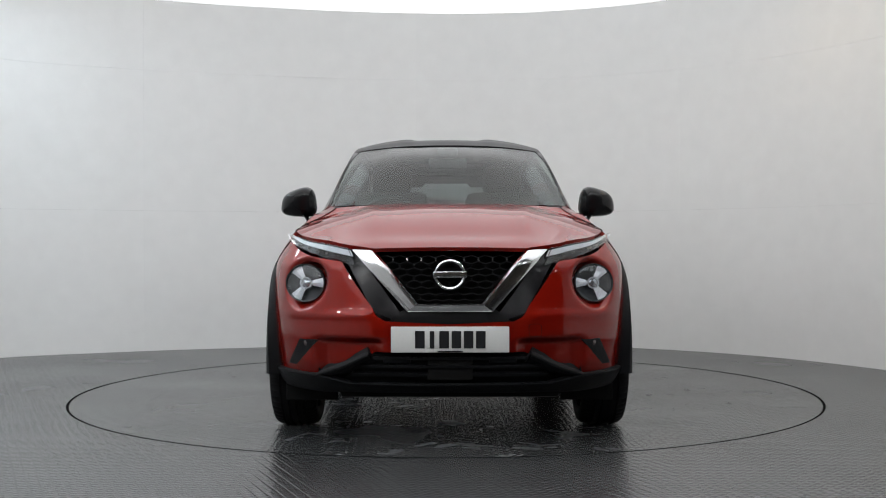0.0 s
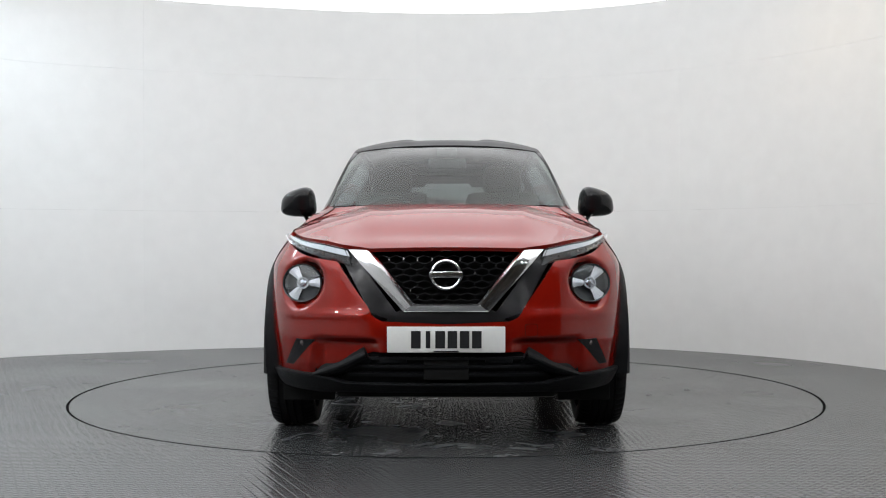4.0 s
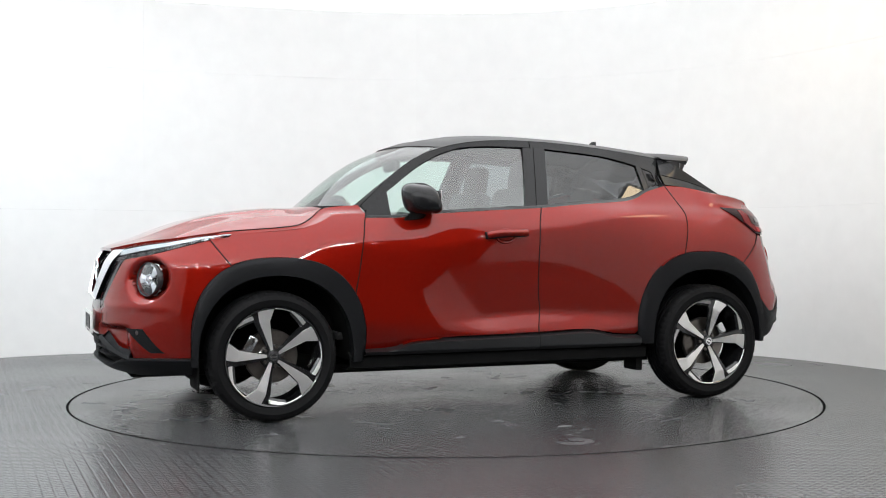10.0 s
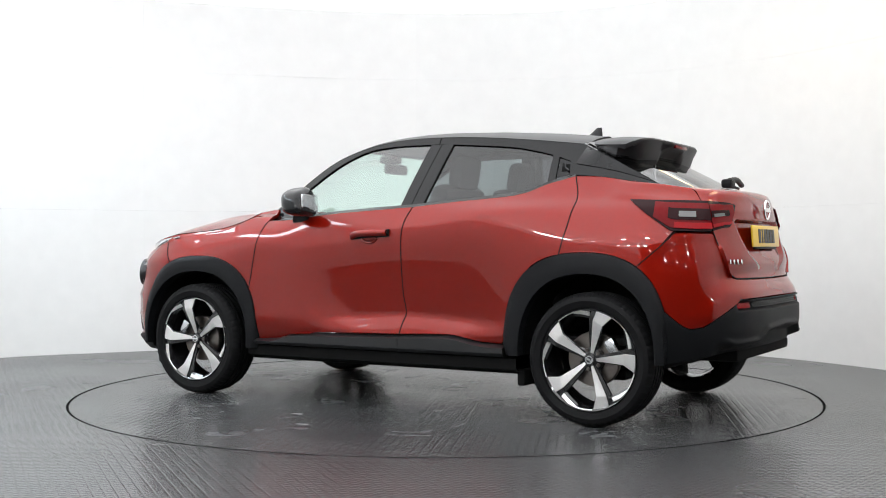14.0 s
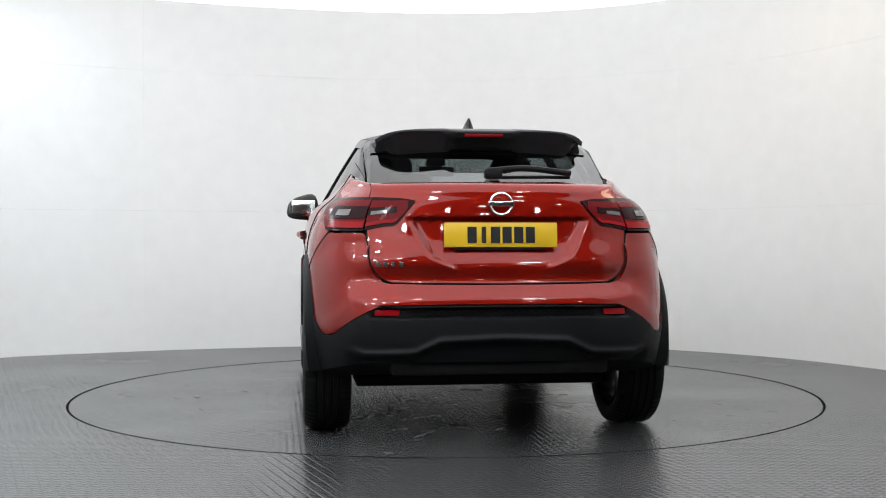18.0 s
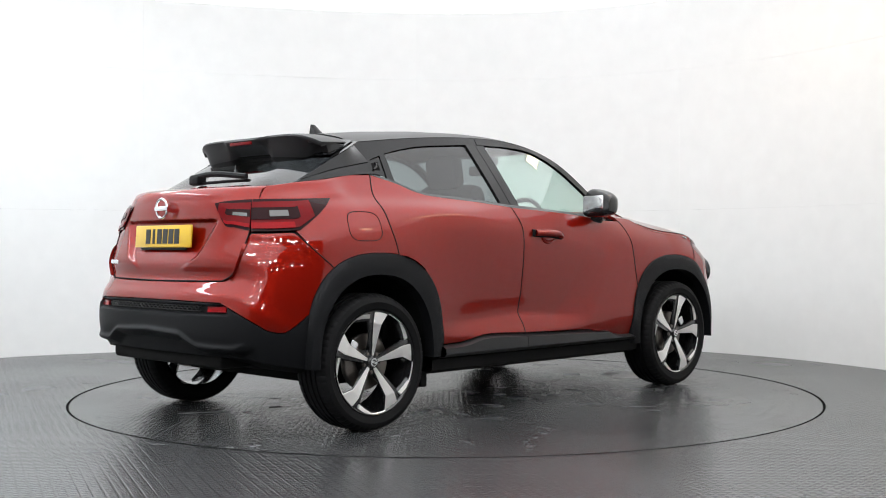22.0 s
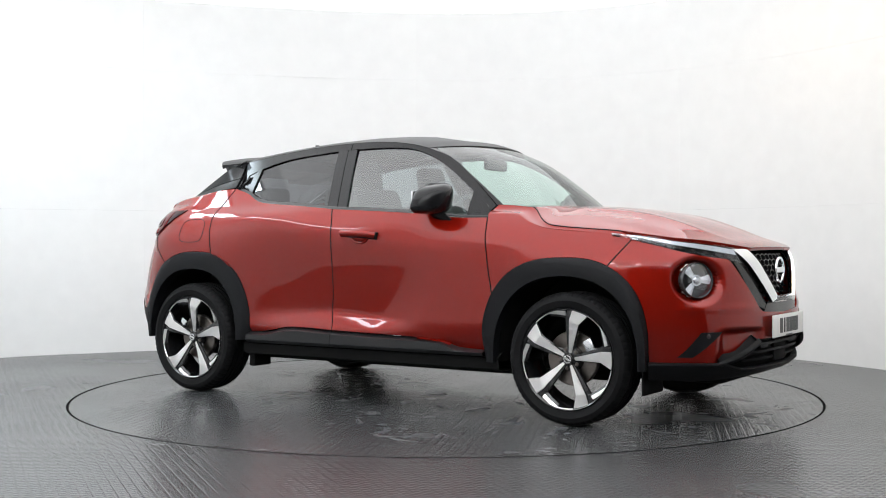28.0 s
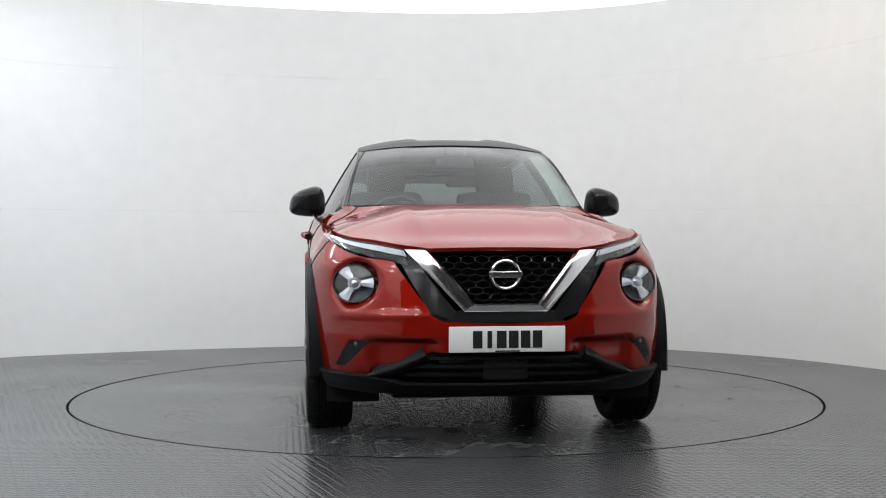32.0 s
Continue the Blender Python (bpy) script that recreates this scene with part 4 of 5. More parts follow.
def cladding():
    for O, I, end0, end1 in ((FO, FI, 0.30, 0.30), (RO, RI, 0.34, 0.33)):
        o = arch(*O, 2, 178, 60)
        i = arch(*I, 2, 178, 60)
        o = np.vstack([[(o[0][0], 0.86, end0)], o, [(o[-1][0], 0.86, end1)]])
        i = np.vstack([[(i[0][0], 0.86, end0)], i, [(i[-1][0], 0.86, end1)]])
        so = shell(o)
        rows = []
        wide = 0.879 if O is FO else 0.886
        for t, out in ((0.0, 0.000), (0.03, 0.010), (0.35, 0.75), (0.75, 0.97), (0.93, 1.0), (1.0, 0.96)):
            q = o * (1 - t) + i * t
            base = shell(q)
            if t < 0.1:
                q = base.copy()
                q[:, 1] += out
            else:
                y0 = base[:, 1]
                q = np.stack([base[:, 0] * 0 + q[:, 0], np.minimum(y0 + 0.012, y0 + 0.012) * (1 - out) + (np.minimum(wide, y0 + 0.075)) * out, q[:, 2]], 1)
            rows.append(q)
        last = rows[-1].copy()
        last[:, 1] = 0.80
        rows.append(last)
        both("arch_trim", np.stack(rows), CLAD, car, "grained black wheel arch trim", gap=0, depth=0, core=(XF if O is FO else XR, 0, 0.34), sharp=55)
        # liner
        w = np.linspace(0, 1, 3)[:, None, None]
        i2 = i.copy()
        i2[:, 1] = 0.82
        i3 = i2.copy()
        i3[:, 1] = 0.50
        cxx = XF if O is FO else XR
        g = i2[None] * (1 - w) + i3[None] * w
        both("arch_liner", g, DARK, car, gap=0, depth=0, core=(cxx, 9, 5))
        inner = np.stack([i3, i3 * 0 + np.array([cxx, 0.50, 0.34])])
        both("arch_liner", inner, DARK, car, gap=0, depth=0, core=(cxx, -9, 0.4))
    # sills
    top = spline([(0.80, 0.85, 0.362), (0.633, 0.85, 0.372), (0.523, 0.85, 0.402), (0.0, 0.85, 0.417), (-0.223, 0.85, 0.422)], 40)
    top2 = spline([(-0.223, 0.85, 0.422), (-0.548, 0.85, 0.430), (-0.717, 0.85, 0.400), (-0.875, 0.85, 0.392)], 24)
    for c, lab in ((top, "front"), (top2, "rear")):
        rows = []
        for k, (y, z) in enumerate(((0.848, None), (0.888, None), (0.890, 0.348), (0.872, 0.330), (0.82, 0.326))):
            q = c.copy()
            q[:, 1] = y
            q[:, 2] = c[:, 2] - (0.0 if k == 0 else 0.018) if z is None else z
            rows.append(q)
        both("sill_trim", np.stack(rows), SILL, car, "grained black door sill trim", gap=0.0015, depth=0.0, core=(0, 0, 0.37), sharp=25)
    rows = []
    xs = np.linspace(0.875, -0.93, 30)
    for y, z in ((0.80, 0.345), (0.845, 0.320), (0.835, 0.262), (0.80, 0.250), (0.60, 0.245)):
        rows.append(np.stack([xs, np.full(30, y), np.full(30, z)], 1))
    both("rocker_panel", np.stack(rows), DARK, car, "matt black rocker panel", gap=0, depth=0, core=(0, 0, 0.3), sharp=30)
    # floor pan
    part("underbody", box(2.9, 1.25, 0.05, (0.0, 0, 0.24), 0.01), DARK, car)
    part("underbody", box(0.9, 1.0, 0.07, (-1.55, 0, 0.36), 0.02), DARK, car)
    part("underbody", box(0.7, 1.0, 0.06, (1.62, 0, 0.25), 0.02), DARK, car)


body_panels()
seals()
glasshouse()
cladding()


# ---- wheels ----
def wheel(at, side_sign, turn, clamp):
    """One wheel, its outer face towards +y before it is put on its side."""
    w = new("wheel")
    w.parent = car
    m = Matrix.Translation(at) @ (Matrix() if side_sign > 0 else Matrix.Rotation(math.pi, 4, "Z"))
    w.matrix_local = m @ Matrix.Rotation(radians(turn) * 1.0, 4, "Y")
    prof = [(0.250, -0.10), (0.266, -0.108), (0.292, -0.113), (0.318, -0.108), (0.331, -0.094), (0.338, -0.072), *[(0.339 - d, c + o) for c in (-0.054, -0.018, 0.018, 0.054) for d, o in ((0.0, -0.0065), (0.008, -0.0050), (0.008, 0.0050), (0.0, 0.0065))], (0.338, 0.072), (0.331, 0.094), (0.318, 0.108), (0.300, 0.113), (0.296, 0.1145), (0.292, 0.113), (0.266, 0.108), (0.258, 0.100), (0.252, 0.09)]
    sides = 240
    v, f = lathe(prof, sides)
    # tread blocks: every third slice of the shoulder lies lower
    n = len(prof)
    v = [(x * 0.993, y * 0.985, z * 0.993) if i % n in (3, 4, 5, 6, 21, 22, 23, 24) and (i // n) % 4 == 0 else (x, y, z) for i, (x, y, z) in enumerate(v)]
    mesh_object("tyre", v, f, RUBBER, w, "black low-profile tyre", sharp=28)
    v, f = lathe([(0.259, 0.102), (0.255, 0.107), (0.247, 0.100), (0.238, 0.06), (0.228, -0.05), (0.238, -0.10)], 96)
    mesh_object("rim", v, f, ALLOY_BLACK, w, "gloss black alloy rim barrel")
    v, f = lathe([(0.2585, 0.1035), (0.2555, 0.1085), (0.2525, 0.1065)], 96)
    mesh_object("rim_lip", v, f, ALLOY_BLACK, w)
    for k in range(5):
        a = 2 * math.pi * k / 5
        rot = np.array([[math.cos(a), 0, -math.sin(a)], [0, 1, 0], [math.sin(a), 0, math.cos(a)]])

        def blade(low, high, dy, ts, ends):
            rows = []
            for t, e in zip(ts, ends):
                rows.append([(l[0] * (1 - t) + h[0] * t, 0.080 + dy + 0.024 * (min(l[0], 0.20) - 0.03) / 0.17 - 0.05 * max(l[0] - 0.20, 0) - e, l[1] * (1 - t) + h[1] * t) for l, h in zip(low, high)])
            return np.array(rows)
        # straight wedge, narrow at the hub and flared to one side at the rim
        low = [(0.034, -0.006), (0.110, -0.0165), (0.198, -0.0280), (0.2535, -0.0210)]
        high = [(0.034, 0.009), (0.110, 0.0180), (0.184, 0.0270), (0.2440, 0.0700)]
        g = blade(low, high, 0.0, (0.0, 0.03, 0.97, 1.0), (0.0025, 0, 0.0035, 0.006))
        sheet("spoke", g @ rot.T, MACHINED, w, "machined silver alloy spoke", gap=0, depth=0.006, core=(0, -1, 0), sharp=8)
        low = [(0.030, -0.014), (0.110, -0.036), (0.199, -0.056), (0.2500, -0.056)]
        high = [(0.034, 0.014), (0.110, 0.0220), (0.184, 0.0310), (0.2420, 0.0720)]
        g = blade(low, high, -0.0085, (0.0, 0.06, 0.94, 1.0), (0.008, 0, 0, 0.004))
        sheet("spoke_back", g @ rot.T, ALLOY_BLACK, w, gap=0, depth=0.045, core=(0, -1, 0), sharp=12)
        # machined accent beside each spoke, a chord from the black flank out to the rim
        q = np.radians(np.array([13.5, 24.0, 36.0])) * -1
        lo, hi = np.array([0.2200, 0.2300, 0.2470]), np.array([0.2400, 0.2490, 0.2535])
        arc = [[(r * math.cos(e), y, r * math.sin(e)) for r, e in zip(rr, q)] for rr, y in ((lo, 0.0985), (lo * 0.3 + hi * 0.7, 0.1030), (hi, 0.1045))]
        sheet("rim_accent", np.array(arc) @ rot.T, MACHINED, w, gap=0, depth=0.010, core=(0, -1, 0), sharp=10)
        edge = np.radians(np.linspace(16.0, 38.0, 8))
        sheet("rim_edge", np.array([[(r * math.cos(e), y, r * math.sin(e)) for e in edge] for r, y in ((0.2465, 0.1015), (0.2495, 0.1040), (0.2535, 0.1045))]) @ rot.T, MACHINED, w, gap=0, depth=0.006, core=(0, -1, 0), sharp=10)
        arc = [[(r * math.cos(e), y, r * math.sin(e)) for r, e in zip(rr, q)] for rr, y in ((lo - 0.013, 0.088), (lo, 0.0975), (hi * 0 + 0.254, 0.1000))]
        sheet("rim_web", np.array(arc) @ rot.T, ALLOY_BLACK, w, gap=0, depth=0.030, core=(0, -1, 0), sharp=10)
    v, f = lathe([(0.0, 0.092), (0.026, 0.092), (0.030, 0.088), (0.034, 0.074), (0.060, 0.068), (0.070, 0.02)], 40)
    mesh_object("hub", v, f, ALLOY_BLACK, w)
    v, f = lathe([(0.0210, 0.0915), (0.0210, 0.0945), (0.0150, 0.0945), (0.0150, 0.0915)], 32)
    mesh_object("hub_badge", v, f, CHROME, w)
    part("hub_badge", box(0.042, 0.003, 0.010, (0, 0.0935, 0)), CHROME, w)
    for k in range(5):
        a = 2 * math.pi * (k + 0.5) / 5
        v, f = lathe([(0.0, 0.079), (0.008, 0.079), (0.010, 0.074), (0.010, 0.06)], 10)
        mesh_object("wheel_nut", [(x + 0.050 * math.cos(a), y, z + 0.050 * math.sin(a)) for x, y, z in v], f, STEEL, w)
    # brake, which does not turn with the rim's pattern
    v, f = lathe([(0.06, 0.035), (0.135, 0.035), (0.140, 0.030), (0.140, 0.005), (0.06, 0.0)], 48)
    mesh_object("brake_disc", v, f, STEEL, w)
    a = radians(clamp + turn)
    part("brake_caliper", box(0.055, 0.05, 0.10, (0.135 * math.cos(a), 0.045, 0.125 * math.sin(a)), 0.012, Matrix.Rotation(-a, 4, "Y")), SILVER, w)
    return w


wheel((XF, 0.765, 0.339), 1, -3, 29)
wheel((XR, 0.770, 0.339), 1, -33, 150)
wheel((XF, -0.765, 0.339), -1, -30, 151)
wheel((XR, -0.770, 0.339), -1, -23, 30)


# ---- front of the car ----
def nose_grid(rows, out):
    return np.array([[onto(y, z, out) for y, z in r] for r in rows])


def quad(a, b, c, d, nu=16, nv=8):
    """A flat grid in (y, z): a-b along the bottom, d-c along the top."""
    a, b, c, d = map(np.array, (a, b, c, d))
    out = []
    for v in np.linspace(0, 1, nv):
        out.append([tuple((a * (1 - v) + d * v) * (1 - u) + (b * (1 - v) + c * v) * u) for u in np.linspace(0, 1, nu)])
    return out


def front():
    # black surround, chrome arms and bar
    for s in (1, -1):
        m = (lambda g: g) if s > 0 else mirror
        g = nose_grid(quad((0.18, 0.562), (0.336, 0.612), (0.480, 0.868), (0.440, 0.905), 12, 18), -0.005)
        sheet("grille_surround", m(g), BLACK, car, "gloss black grille surround", gap=0)
        g = nose_grid(quad((0.142, 0.655), (0.190, 0.622), (0.455, 0.909), (0.342, 0.899), 8, 20), 0.016)
        g[..., 0] += 0.018 * np.array([0.3, 1.0, 0.95, 0.8, 0.65, 0.5, 0.35, 0.1])[None, :]
        sheet("chrome_arm", m(g), CHROME, car, "bright chrome grille arm", gap=0, depth=0.03, core=(1.5, 0, 0.7))
    g = nose_grid(quad((-0.29, 0.560), (0.29, 0.560), (0.21, 0.625), (-0.21, 0.625), 24, 5), -0.003)
    sheet("grille_surround", g, BLACK, car, "gloss black grille surround", gap=0)
    g = nose_grid(quad((-0.188, 0.620), (0.188, 0.620), (0.142, 0.655), (-0.142, 0.655), 20, 6), 0.016)
    g[..., 0] += 0.022 * np.array([0.0, 0.28, 0.52, 0.76, 1.0, 0.4])[:, None]
    sheet("chrome_bar", g, CHROME, car, "bright chrome grille bar", gap=0, depth=0.03, core=(1.5, 0, 0.7))
    g = nose_grid(quad((-0.16, 0.64), (0.16, 0.64), (0.37, 0.91), (-0.37, 0.91), 20, 8), -0.075)
    sheet("grille_back", g, DARK, car, gap=0, depth=0)
    # honeycomb
    verts, faces = [], []
    w, h, bar = 0.064, 0.037, 0.0031

    def bar_between(p, q):
        a, b = np.array(onto(p[0], p[1], -0.018)), np.array(onto(q[0], q[1], -0.018))
        d = b - a
        n = np.array([0, -d[2], d[1]])
        n = n / max(np.linalg.norm(n), 1e-9) * bar
        base = len(verts)
        for k in (a, b):
            for e in (-1, 1):
                verts.append(k + n * e)
        for k in (a, b):
            for e in (-1, 1):
                verts.append(k + n * e * 0.8 - np.array([0.030, 0, 0]))
        for q4 in ((0, 1, 3, 2), (0, 2, 6, 4), (1, 5, 7, 3)):
            faces.append(tuple(base + i for i in q4))

    def inside(p):
        lim = np.interp(p[1], [0.655, 0.898], [0.150, 0.345])
        return 0.655 < p[1] < 0.898 and abs(p[0]) < lim

    for r in range(-1, 12):
        for c in range(-8, 9):
            cy, cz = (c + 0.5 * (r % 2)) * w, 0.655 + r * h * 0.75
            P = [(cy - w / 2, cz - h / 4), (cy, cz - h / 2), (cy + w / 2, cz - h / 4), (cy + w / 2, cz + h / 4)]
            P = [(cy - w * 0.5, cz + h * 0.25), (cy - w * 0.5, cz - h * 0.25), (cy, cz - h * 0.5), (cy + w * 0.5, cz - h * 0.25)]
            for p, q in zip(P[:-1], P[1:]):
                if inside(((p[0] + q[0]) / 2, (p[1] + q[1]) / 2)):
                    bar_between(p, q)
    mesh_object("grille_mesh", verts, faces, BLACK, car, "gloss black honeycomb grille", smooth=False)
    # badge
    c = onto(0, 0.783, 0.022)
    ring = [(c[0], 0.064 * math.cos(q), c[2] + 0.062 * math.sin(q)) for q in np.linspace(0, 2 * math.pi, 49)[:-1]]
    v, f = tube(ring, 0.008, 8, True)
    mesh_object("badge_ring", v, f, CHROME, car)
    part("badge_bar", box(0.014, 0.150, 0.030, (c[0] + 0.002, 0, c[2]), 0.005), CHROME, car)
    # plate with bars for its letters
    plate = part("number_plate", box(0.010, 0.520, 0.114, (2.142, 0, 0.499), 0.003), PLATE_W, car, "white number plate with black letter bars")
    letters(2.148, 1, 0.499, plate)
    part("maker_bar", box(0.003, 0.11, 0.006, (2.1475, 0, 0.447)), INK, plate)
    # round lamps
    for s in (1, -1):
        n = Vector((0.90, 0.40 * s, 0.06)).normalized()
        at = Vector(onto(0.672, 0.742)) * 1.0
        at.y *= s
        at -= n * 0.020
        m = Matrix.Translation(at) @ n.to_track_quat("Y", "Z").to_matrix().to_4x4() @ Matrix.Diagonal((1.12, 1.0, 0.95, 1.0))

        def put(name, vf, mat, label=""):
            v, f = vf
            ob = mesh_object(name, v, f, mat, lamp if name != "headlamp" else car, label)
            if name == "headlamp":
                ob.matrix_local = m
            return ob
        lamp = put("headlamp", lathe([(0.090, -0.02), (0.0935, 0.004), (0.0915, 0.008), (0.088, 0.006), (0.086, -0.03), (0.0, -0.040)], 48), LAMP_BOWL, "round headlamp with a three-armed reflector")
        put("lamp_lens", lathe([(0.0, 0.022), (0.04, 0.019), (0.07, 0.013), (0.0875, 0.003), (0.0875, -0.001), (0.07, 0.009), (0.04, 0.015), (0.0, 0.018)], 48), LENS)
        put("projector", lathe([(0.0, 0.006), (0.014, 0.002), (0.021, -0.007), (0.022, -0.004), (0.029, -0.004), (0.031, -0.012), (0.032, -0.04)], 32), SILVER)
        for k in range(3):
            a = radians(((2, 128, 234) if s > 0 else (178, 52, -54))[k])
            q = []
            for r, wd in ((0.028, 0.013), (0.055, 0.019), (0.074, 0.024), (0.087, 0.027)):
                q.append([(r * math.cos(a) + e * wd * math.sin(a), -0.014 + 0.009 * (1 - abs(e)), r * math.sin(a) - e * wd * math.cos(a)) for e in (-1, 0, 1)])
            sheet("lamp_arm", np.array(q), LAMP_ARM, lamp, gap=0, depth=0.02, core=(0, -1, 0))
        # slim running lamps along the bonnet edge
        up = spline([(1.49, 0.778, 0.978), (1.65, 0.732, 0.962), (1.77, 0.672, 0.945), (1.90, 0.568, 0.930), (2.00, 0.458, 0.908)], 40)
        dn = spline([(1.52, 0.792, 0.968), (1.66, 0.752, 0.930), (1.80, 0.668, 0.888), (1.92, 0.545, 0.851), (2.03, 0.420, 0.822)], 40)
        up[:, 2] -= 0.004
        w = np.linspace(0, 1, 7)[:, None, None]
        g = up[None] * (1 - w) + dn[None] * w
        g = g * np.array([1, s, 1.0])
        sheet("running_lamp_lens", g + np.array([0.006, 0.004 * s, 0]), LENS, car, "clear slim running lamp", gap=0.001, depth=0.004, back=True, core=(1.3, 0, 0.9))
        sheet("running_lamp", g + np.array([-0.012, -0.010 * s, -0.004]), BLACK, car, gap=0, depth=0.004, core=(1.3, 0, 0.9))
        sheet("light_guide", g[1:4] + np.array([-0.003, -0.002 * s, 0]), LAMP_WHITE, car, gap=0, depth=0.004, core=(1.3, 0, 0.9))
        for k in range(7):
            c = g[4, 8 + 4 * k] * 0.75 + g[5, 8 + 4 * k] * 0.25 + np.array([-0.004, -0.002 * s, 0])
            part("led", box(0.020, 0.010, 0.011, c, 0.002, Matrix.Rotation(radians(-42 * s), 4, "Z")), LAMP_CLEAR, car)
        # fog lamp slot
        q = nose_grid(quad((0.706, 0.366), (0.750, 0.366), (0.688, 0.488), (0.598, 0.488), 10, 10), 0.001)
        q = q * np.array([1, s, 1.0])
        sheet("fog_lamp_slot", q, CLAD, car, "black fog lamp slot", gap=0, depth=0.012, core=(1.3, 0, 0.4))
        p = onto(0.652, 0.470, 0.004)
        v, f = lathe([(0.0, 0.005), (0.012, 0.003), (0.018, -0.002), (0.021, -0.004), (0.021, -0.02)], 24)
        ob = mesh_object("fog_lamp", v, f, LAMP_CLEAR, car)
        ob.matrix_local = Matrix.Translation((p[0] - 0.008, p[1] * s, p[2])) @ Vector((0.9, 0.4 * s, 0)).to_track_quat("Y", "Z").to_matrix().to_4x4()
    # lower grille and black lip
    g = nose_grid(quad((-0.50, 0.285), (0.50, 0.285), (0.36, 0.445), (-0.36, 0.445), 24, 6), -0.040)
    sheet("lower_grille_back", g, DARK, car, gap=0, depth=0)
    for z in (0.335, 0.375, 0.412):
        k = np.interp(z, [0.30, 0.44], [0.47, 0.36])
        g = nose_grid(quad((-k, z - 0.006), (k, z - 0.006), (k, z + 0.006), (-k, z + 0.006), 24, 3), -0.014)
        sheet("lower_grille_slat", g, CLAD, car, gap=0, depth=0.03)
    part("radar_cover", box(0.02, 0.20, 0.120, (2.088, 0, 0.375), 0.006), DARK, car)
    # one lip from arch to arch, with an arm on each side up to the lower grille's corner
    run = chain([(1.722, 0.85, 0), (1.85, 0.768, 0), (1.97, 0.57, 0)], [(1.97, 0.57, 0), (2.06, 0.40, 0), (2.10, 0.2, 0), (2.12, 0.0, 0)], n=90)
    yy = np.abs(shell(run + np.array([0, 0, 0.3]))[:, 1])
    hi = np.interp(yy, [0.0, 0.44, 0.57, 0.78, 0.9], [0.300, 0.302, 0.335, 0.342, 0.341])
    lo = np.interp(yy, [0.0, 0.44, 0.60, 0.80, 0.9], [0.252, 0.249, 0.240, 0.248, 0.262])
    rows = []
    for t, out in ((0.0, -0.060), (0.04, -0.012), (0.30, 0.004), (0.62, 0.015), (0.86, 0.022), (0.95, 0.019), (1.0, 0.004), (0.99, -0.020)):
        q = run.copy()
        q[:, 2] = lo + (hi - lo) * t
        rows.append(shell(q, out))
    sheet("front_lip", whole(np.stack(rows), "last"), CLAD, car, "grained black front lip", gap=0, depth=0, core=(1.3, 0, 0.3), sharp=24)
    for s in (1, -1):
        lo = spline([(1.97, 0.575, 0.318), (2.02, 0.46, 0.345), (2.06, 0.335, 0.412)], 20)
        hi = spline([(1.98, 0.610, 0.336), (2.03, 0.48, 0.385), (2.06, 0.340, 0.446)], 20)
        w = np.linspace(0, 1, 6)[:, None, None]
        g = shell(lo[None] * (1 - w) + hi[None] * w, 0.006)
        g[1:5] += np.array([0.010, 0.004, 0])
        g[2:4, :, 0] += 0.006
        sheet("bumper_trim", g * np.array([1, s, 1.0]), CLAD, car, "grained black front bumper trim", gap=0, depth=0.065, core=(1.3, 0, 0.4), sharp=30)
        part("grille_cheek", box(0.10, 0.02, 0.08, (1.89, 0.47 * s, 0.35), 0.004), DARK, car)
        part("air_deflector", box(0.012, 0.25, 0.12, (1.66, 0.66 * s, 0.230), 0.004), DARK, car)
    # cover of the towing eye
    q = shell(np.array([(2.05, 0.361 + 0.030 * np.sign(math.cos(a)) * abs(math.cos(a)) ** 0.35, 0.536 + 0.027 * np.sign(math.sin(a)) * abs(math.sin(a)) ** 0.35) for a in np.linspace(0, 2 * math.pi, 41)[:-1]]), 0.0005)
    v, f = tube(q, 0.0009, 6, True)
    mesh_object("towing_cover_joint", v, f, DARK, car)


def letters(x, facing, z, plate):
    """Six bars in place of the lettering on a plate."""
    for k in range(6):
        w = 0.020 if k == 1 else 0.042
        y = (-0.133 + 0.0535 * k) * facing
        part("letter_bar", box(0.003, w, 0.076, (x, y, z), 0.0), INK, plate)


